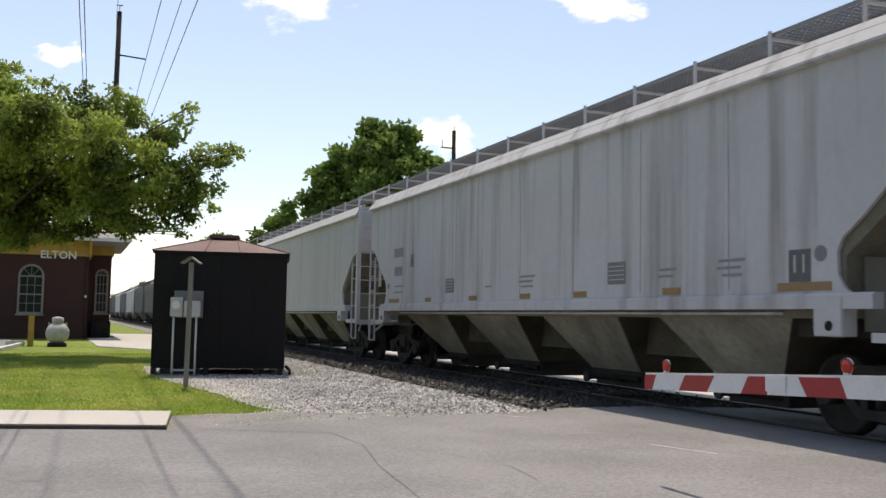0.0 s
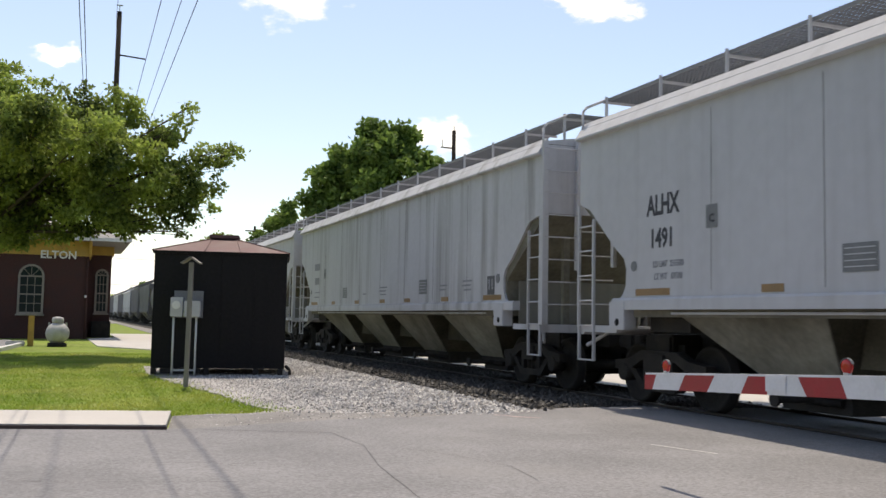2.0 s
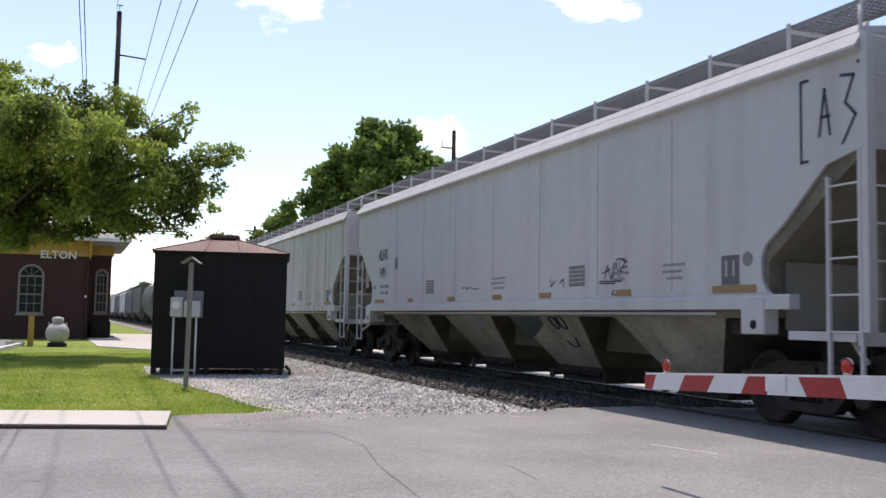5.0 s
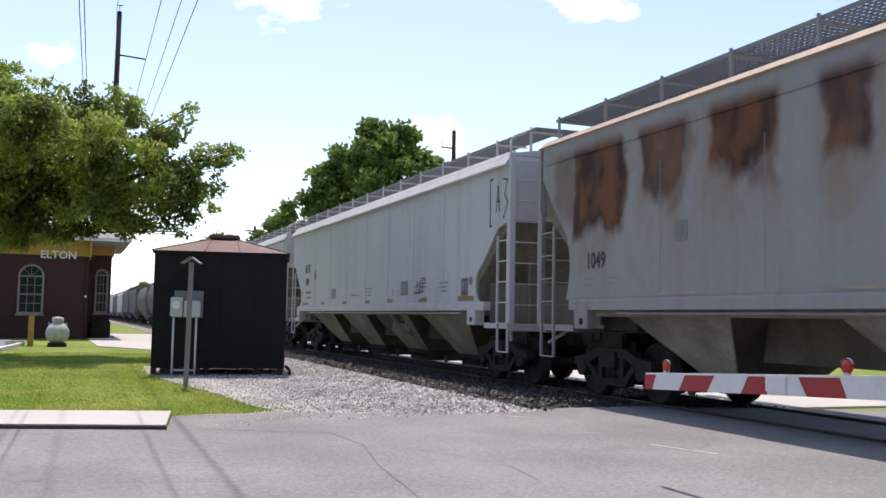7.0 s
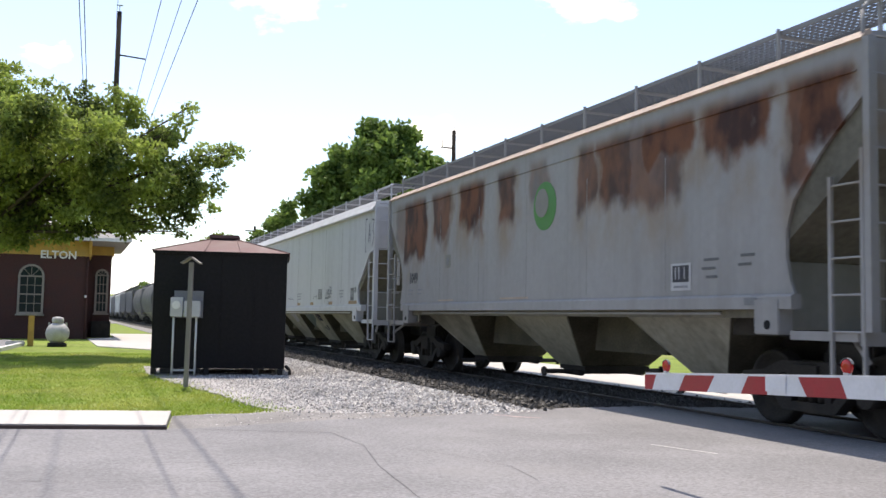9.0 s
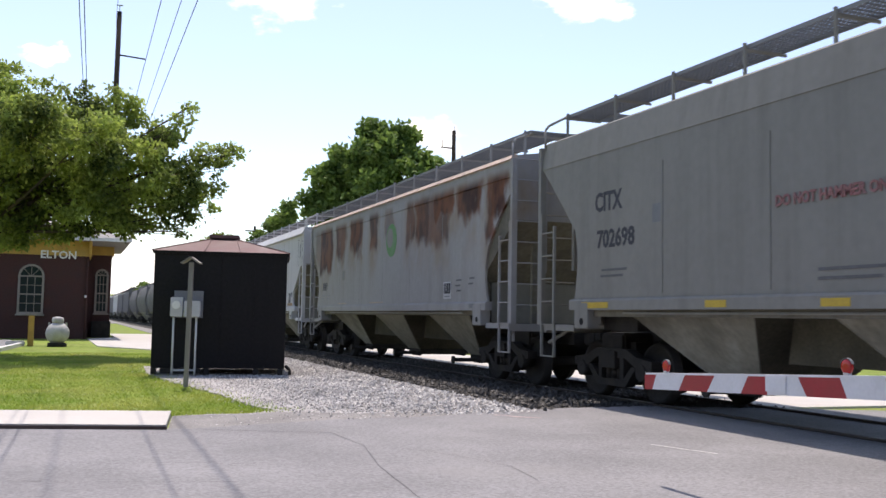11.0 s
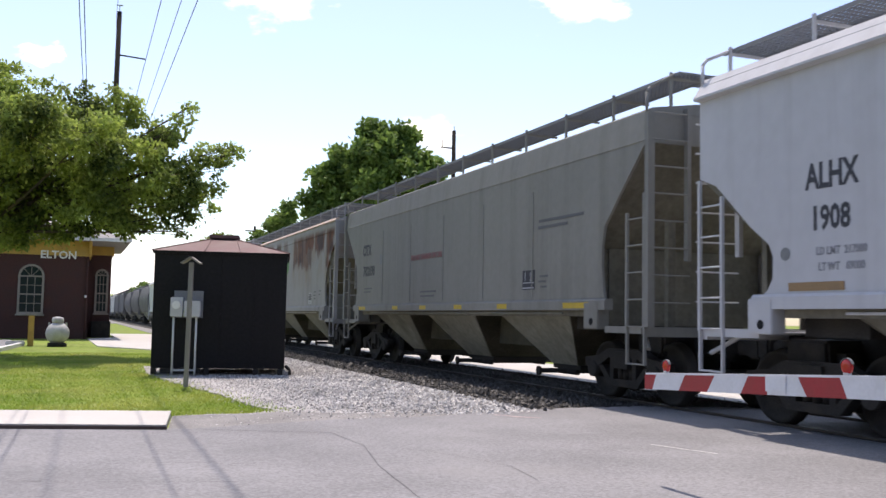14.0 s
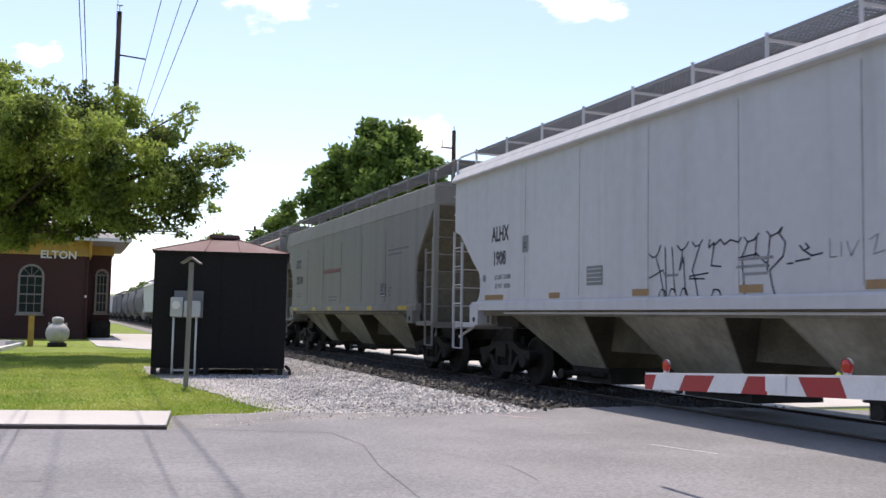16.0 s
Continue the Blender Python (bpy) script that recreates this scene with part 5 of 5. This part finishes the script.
def tree(label, base, lobes, height, trunk_r, count, size, seed, material=None, twiggy=()):
    """Lobes: (right, up from the ground, away, radius) in metres from the trunk's foot."""
    rng = np.random.default_rng(seed)
    t = thing("tree", label, "tree", m=pose(*base))
    cs = [tuple(RIGHT * a + AWAY * c + Vector((0, 0, b))) for a, b, c, r in lobes]
    rs = [l[3] for l in lobes]
    bm = B()
    mean = sum((Vector(c) for c in cs), Vector()) / len(cs)
    fork = Vector((mean.x * 0.12, mean.y * 0.12, height * 0.32))
    tube(bm, (0, 0, 0), (0, 0, 0.4), trunk_r * 1.35, 12, trunk_r)
    tube(bm, (0, 0, 0.4), fork, trunk_r, 12, trunk_r * 0.7)
    top = Vector((mean.x * 0.7, mean.y * 0.7, height * 0.72))
    tube(bm, fork, top, trunk_r * 0.68, 10, trunk_r * 0.3)
    for c, r in zip(cs, rs):
        c = Vector(c)
        start = fork.lerp(top, 0.15 + 0.6 * rng.random())
        mid = start.lerp(c, 0.55) + Vector((0, 0, -0.1 * r))
        tube(bm, start, mid, trunk_r * 0.2, 7, trunk_r * 0.1)
        tube(bm, mid, c, trunk_r * 0.1, 6, trunk_r * 0.03)
        for k in range(5):
            v = Vector(rng.normal(size=3)).normalized()
            tube(bm, mid.lerp(c, 0.3 + 0.7 * rng.random()), c + v * r * 0.85, trunk_r * 0.045, 5, trunk_r * 0.015)
    part("trunk", bm, M_BARK, t, "brown bark trunk and limbs")
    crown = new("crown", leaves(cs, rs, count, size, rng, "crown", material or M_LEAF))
    crown.parent = t
    tagged(crown, "uneven crown of green leaves")
    return t


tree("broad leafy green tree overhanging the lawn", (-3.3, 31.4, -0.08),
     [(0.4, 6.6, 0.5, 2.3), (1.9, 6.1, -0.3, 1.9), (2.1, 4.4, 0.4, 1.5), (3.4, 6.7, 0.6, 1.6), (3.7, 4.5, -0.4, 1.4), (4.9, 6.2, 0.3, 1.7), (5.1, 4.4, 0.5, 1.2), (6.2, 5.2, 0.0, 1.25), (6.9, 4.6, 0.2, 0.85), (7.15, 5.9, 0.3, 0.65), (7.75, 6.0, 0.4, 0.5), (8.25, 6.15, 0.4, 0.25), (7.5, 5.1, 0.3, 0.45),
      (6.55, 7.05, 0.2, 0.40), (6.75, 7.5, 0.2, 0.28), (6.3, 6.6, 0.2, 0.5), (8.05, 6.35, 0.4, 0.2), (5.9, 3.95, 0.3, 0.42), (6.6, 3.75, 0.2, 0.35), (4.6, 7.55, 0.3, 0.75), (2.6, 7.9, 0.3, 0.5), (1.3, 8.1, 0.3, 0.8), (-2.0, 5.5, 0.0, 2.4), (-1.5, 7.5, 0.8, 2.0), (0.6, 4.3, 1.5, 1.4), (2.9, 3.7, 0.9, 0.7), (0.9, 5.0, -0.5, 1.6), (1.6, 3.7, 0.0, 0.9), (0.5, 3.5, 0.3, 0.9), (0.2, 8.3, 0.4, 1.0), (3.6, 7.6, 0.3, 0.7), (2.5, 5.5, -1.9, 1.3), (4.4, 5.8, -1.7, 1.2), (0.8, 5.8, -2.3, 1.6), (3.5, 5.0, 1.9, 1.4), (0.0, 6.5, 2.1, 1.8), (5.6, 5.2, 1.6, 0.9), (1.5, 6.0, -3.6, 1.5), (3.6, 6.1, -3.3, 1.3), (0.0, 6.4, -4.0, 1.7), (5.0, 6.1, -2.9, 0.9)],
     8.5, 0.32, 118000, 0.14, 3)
tree("rounded deciduous tree standing beyond the freight train", (14.2, 46.0, -0.08),
     [(-0.2, 9.4, 0, 1.8), (-1.7, 8.2, 0.3, 1.7), (1.4, 8.6, -0.2, 1.8), (0.0, 7.2, -0.8, 1.9), (-2.7, 6.7, 0.3, 1.5), (2.4, 7.6, 0.2, 1.3), (3.0, 9.1, 0.1, 0.4), (1.1, 10.5, 0.1, 0.95), (-0.4, 10.8, 0.2, 0.8), (-2.9, 8.4, 0.1, 0.8), (-1.2, 5.5, 0.2, 1.7), (1.5, 5.6, 0.2, 1.7), (2.9, 8.3, 0, 0.65), (-2.0, 9.4, 0.1, 0.7)],
     10.8, 0.3, 30000, 0.29, 11, M_LEAF_MID)
tree("smaller green tree beyond the freight train", (10.6, 52.0, -0.08),
     [(0, 6.3, 0, 1.15), (-1.0, 5.3, 0.1, 0.9), (0.9, 5.2, 0, 1.1), (0.3, 7.3, 0, 0.5), (-0.2, 4.2, 0, 1.3), (-1.9, 4.6, 0, 0.7)], 6.5, 0.18, 12000, 0.24, 17, M_LEAF_MID)
tree("distant yellow-green tree behind the shed", (21.0, 150.0, -0.08), [(0, 12.5, 0, 2.0), (-2.4, 11.8, 0, 1.5), (1.8, 11.3, 0, 1.8), (0, 8.5, 0, 3.0)], 12, 0.3, 5000, 0.5, 19, M_LEAF_PALE)
tree("distant dark green tree over the far wagons", (17.5, 262.0, -0.08), [(0, 8.1, 0, 2.0), (-2.6, 6.3, 0, 2.0), (2.4, 7.1, 0, 2.2), (0, 4.0, 0, 3.2)], 9, 0.3, 5000, 0.6, 29, M_LEAF_MID)
# far wood behind the depot, along the line and beyond the road
rng = np.random.default_rng(23)
cs, rs = [], []
for i in range(70):
    x = -60 + 110 * rng.random()
    cs.append((x, 290 + 40 * rng.random(), 1.5 + 3.0 * rng.random())), rs.append(2.0 + 2.6 * rng.random())
wood = new("far_wood", leaves(cs, rs, 16000, 1.3, rng, "far_wood", M_LEAF))
tagged(wood, "distant green wood on the skyline", "wood", kind="stuff")
for i, (x, y, h, sd) in enumerate(((24.0, 21.0, 3.4, 31), (27.5, 15.5, 3.8, 32), (30.5, 9.0, 3.6, 33), (22.0, 29.0, 3.2, 34))):
    tree("leafy green shrub tree on the far verge", (x, y, -0.08), [(0, h * 0.62, 0, h * 0.33), (-0.9, h * 0.45, 0.2, h * 0.27), (1.0, h * 0.45, 0, h * 0.28), (0.1, h * 0.85, 0, h * 0.2), (0, h * 0.28, 0.3, h * 0.25)], h, 0.12, 5000, 0.17, sd, M_LEAF_LIGHT)


# ---- loose stones and grass ----
def inside(px, py, poly):
    hit = np.zeros(len(px), bool)
    n = len(poly)
    for i in range(n):
        (x0, y0), (x1, y1) = poly[i], poly[(i + 1) % n]
        cross = (y0 > py) != (y1 > py)
        hit ^= cross & (px < (x1 - x0) * (py - y0) / ((y1 - y0) or 1e-9) + x0)
    return hit


def stones(name, poly, box4, count, lo, hi, z, seed, label, material=M_STONE):
    rng = np.random.default_rng(seed)
    x = rng.uniform(box4[0], box4[1], count)
    y = box4[2] + (box4[3] - box4[2]) * rng.random(count) ** 1.7
    keep = inside(x + rng.normal(size=count) * 0.13, y + rng.normal(size=count) * 0.13, poly) & (rng.random(count) < np.clip((x - 1.6) / 2.2, 0.4, 1.0) * np.clip((y - 11.9) / 1.4 + np.clip((x - 4.4) / 1.2, 0, 1), 0.15, 1.0))
    x, y = x[keep], y[keep]
    n = len(x)
    size = (lo + (hi - lo) * rng.random(n) ** 2.0) * np.clip(0.55 + (x - 2.5) / 5.0, 0.55, 1.1)
    shape = np.array([(1, 0, 0), (-1, 0, 0), (0, 1, 0), (0, -1, 0), (0, 0, 1), (0, 0, -0.6)])
    v = shape[None] * size[:, None, None] * rng.uniform(0.5, 1.2, (n, 6, 3)) + rng.normal(size=(n, 6, 3)) * size[:, None, None] * 0.25
    v[:, :, 0] += x[:, None]
    v[:, :, 1] += y[:, None]
    v[:, :, 2] = v[:, :, 2] * 0.8 + z + size[:, None] * 0.3
    f = np.array([(0, 2, 4), (2, 1, 4), (1, 3, 4), (3, 0, 4), (2, 0, 5), (1, 2, 5), (3, 1, 5), (0, 3, 5)])
    faces = (np.arange(n)[:, None, None] * 6 + f[None]).reshape(-1, 3)
    me = bpy.data.meshes.new(name)
    me.from_pydata(v.reshape(-1, 3).tolist(), [], faces.tolist())
    me.materials.append(material)
    return tagged(new(name, me), label, "gravel", kind="stuff")


stones("loose_stones", YARD, (1.0, 6.2, 11.3, 32), 70000, 0.008, 0.036, -0.055, 41, "loose pale crushed stones beside the track")
stones("ballast_stones", BALLAST, (6.2, 10.2, 11.4, 45), 17000, 0.02, 0.05, -0.06, 42, "ballast stones between the rails, darkened as the train's shade", M_STONE_DARK)


def grass(name, poly, box4, count, h, seed, material, label):
    rng = np.random.default_rng(seed)
    x = rng.uniform(box4[0], box4[1], count)
    y = box4[2] + (box4[3] - box4[2]) * rng.random(count) ** 1.5
    keep = inside(x + rng.normal(size=count) * 0.2, y + rng.normal(size=count) * 0.07, poly)
    x, y = x[keep], y[keep]
    n = len(x)
    a = rng.uniform(0, 6.283, n)
    w = rng.uniform(0.006, 0.014, n)
    hh = h * rng.uniform(0.4, 1.2, n)
    lean = rng.normal(size=(n, 2)) * 0.035
    v = np.zeros((n, 3, 3))
    v[:, 0, 0], v[:, 0, 1] = x - np.cos(a) * w, y - np.sin(a) * w
    v[:, 1, 0], v[:, 1, 1] = x + np.cos(a) * w, y + np.sin(a) * w
    v[:, 2, 0], v[:, 2, 1] = x + lean[:, 0], y + lean[:, 1]
    v[:, :2, 2] = -0.082
    v[:, 2, 2] = -0.08 + hh
    me = bpy.data.meshes.new(name)
    me.from_pydata(v.reshape(-1, 3).tolist(), [], np.arange(n * 3).reshape(-1, 3).tolist())
    me.materials.append(material)
    return tagged(new(name, me), label, "grass", kind="stuff")


LAWN = [(-14, 16.7), (-0.75, 13.02), (1.25, 12.55)] + LAWN_EDGE[::-1] + [(1.6, 24.5), (2.7, 27), (2.6, 34), (-14, 34)]
grass("lawn_grass", LAWN, (-7, 2.8, 12.5, 33), 120000, 0.036, 51, M_BLADE, "short bright green lawn grass")
EDGE = [(x + 0.14, y - 0.05) for x, y in LAWN_EDGE] + [(x - 0.3, y + 0.1) for x, y in reversed(LAWN_EDGE)]
grass("grass_tufts", EDGE, (0.8, 3.6, 12.3, 23), 16000, 0.06, 52, M_BLADE, "uneven grass tufts along the gravel edge")

# ---- clouds ----
def cloud_paint(name, seed):
    m = bpy.data.materials.new(name)
    m.use_nodes = True
    nt = m.node_tree
    N, L = nt.nodes, nt.links
    N.remove(N["Principled BSDF"])
    co = N.new("ShaderNodeTexCoord")
    mp = N.new("ShaderNodeMapping")
    mp.inputs["Location"].default_value = (seed, seed * 1.7, 0)
    L.new(co.outputs["Object"], mp.inputs[0])
    ns = N.new("ShaderNodeTexNoise")
    ns.inputs["Scale"].default_value, ns.inputs["Detail"].default_value = 1.9, 6.0
    L.new(mp.outputs[0], ns.inputs["Vector"])
    ln = N.new("ShaderNodeVectorMath")
    ln.operation = "LENGTH"
    L.new(co.outputs["Object"], ln.inputs[0])
    fall = N.new("ShaderNodeMapRange")
    fall.inputs[1].default_value, fall.inputs[2].default_value, fall.inputs[3].default_value, fall.inputs[4].default_value = 0.25, 1.0, 0.45, -0.45
    L.new(ln.outputs["Value"], fall.inputs[0])
    add = N.new("ShaderNodeMath")
    puff = N.new("ShaderNodeMapRange")
    puff.inputs[1].default_value, puff.inputs[2].default_value, puff.inputs[3].default_value, puff.inputs[4].default_value = 0.3, 0.7, 0.1, 1.0
    L.new(ns.outputs[0], puff.inputs[0])
    L.new(puff.outputs[0], add.inputs[0]), L.new(fall.outputs[0], add.inputs[1])
    edge = N.new("ShaderNodeMapRange")
    edge.interpolation_type = "SMOOTHSTEP"
    edge.inputs[1].default_value, edge.inputs[2].default_value = 0.45, 1.0
    L.new(add.outputs[0], edge.inputs[0])
    em, tr, mx = N.new("ShaderNodeEmission"), N.new("ShaderNodeBsdfTransparent"), N.new("ShaderNodeMixShader")
    em.inputs[0].default_value, em.inputs[1].default_value = (1.0, 1.0, 1.0, 1), 1.6
    L.new(edge.outputs[0], mx.inputs[0]), L.new(tr.outputs[0], mx.inputs[1]), L.new(em.outputs[0], mx.inputs[2])
    L.new(mx.outputs[0], N["Material Output"].inputs[0])
    return m


CLOUDS = []
for i, (az, el, w, h) in enumerate(((11.5, 18.8, 4.6, 2.6), (30.2, 18.6, 3.6, 1.9), (43.5, 20.0, 3.2, 1.6), (21.2, 10.9, 3.0, 1.9), (-1.2, 14.2, 1.8, 1.0), (3.5, 2.0, 9.0, 3.2), (13.5, 2.2, 8.0, 3.4))):
    d = 1800.0
    me = bpy.data.meshes.new("cloud")
    me.from_pydata([(-1, -1, 0), (1, -1, 0), (1, 1, 0), (-1, 1, 0)], [], [(0, 1, 2, 3)])
    me.materials.append(cloud_paint("white_cloud", 3.1 * i + 1))
    ob = tagged(new("cloud", me), "soft white summer cloud in the sky", "cloud", "summer clouds", "structure")
    a, e = radians(az), radians(el)
    eye = Vector((math.sin(a) * math.cos(e), math.cos(a) * math.cos(e), math.sin(e))) * d
    ob.scale = (d * math.tan(radians(w)), d * math.tan(radians(h)), 1)
    CLOUDS.append((ob, look(eye, (0, 0, 0)), ob.scale.copy()))


def motions():
    """The train rolls away along the track, its wheels turn, the clouds drift."""
    run = [(0, 0), (2, 8.39), (4, 16.78), (7, 29.53), (9, 37.98), (12.5, 52.78), (14.5, 61.22), (16, 67.59)]
    for w, s in WAGON_AT:
        walk(w, [(t, pose(TRACK_X, s + d, 0)) for t, d in run])
    turn = 4.225 / 0.457
    near = (lead, alhx, rusty, grey, last)
    for ws, a in WHEELSETS:
        if ws.parent.parent in near:
            walk(ws, [(i * 0.16, pose(0, a, 0.457) @ Matrix.Rotation(-turn * i * 0.16, 4, "X")) for i in range(101)])
    for ob, m, sc in CLOUDS:
        walk(ob, [(0, m), (16, Matrix.Translation(RIGHT * -36) @ m)])


motions()
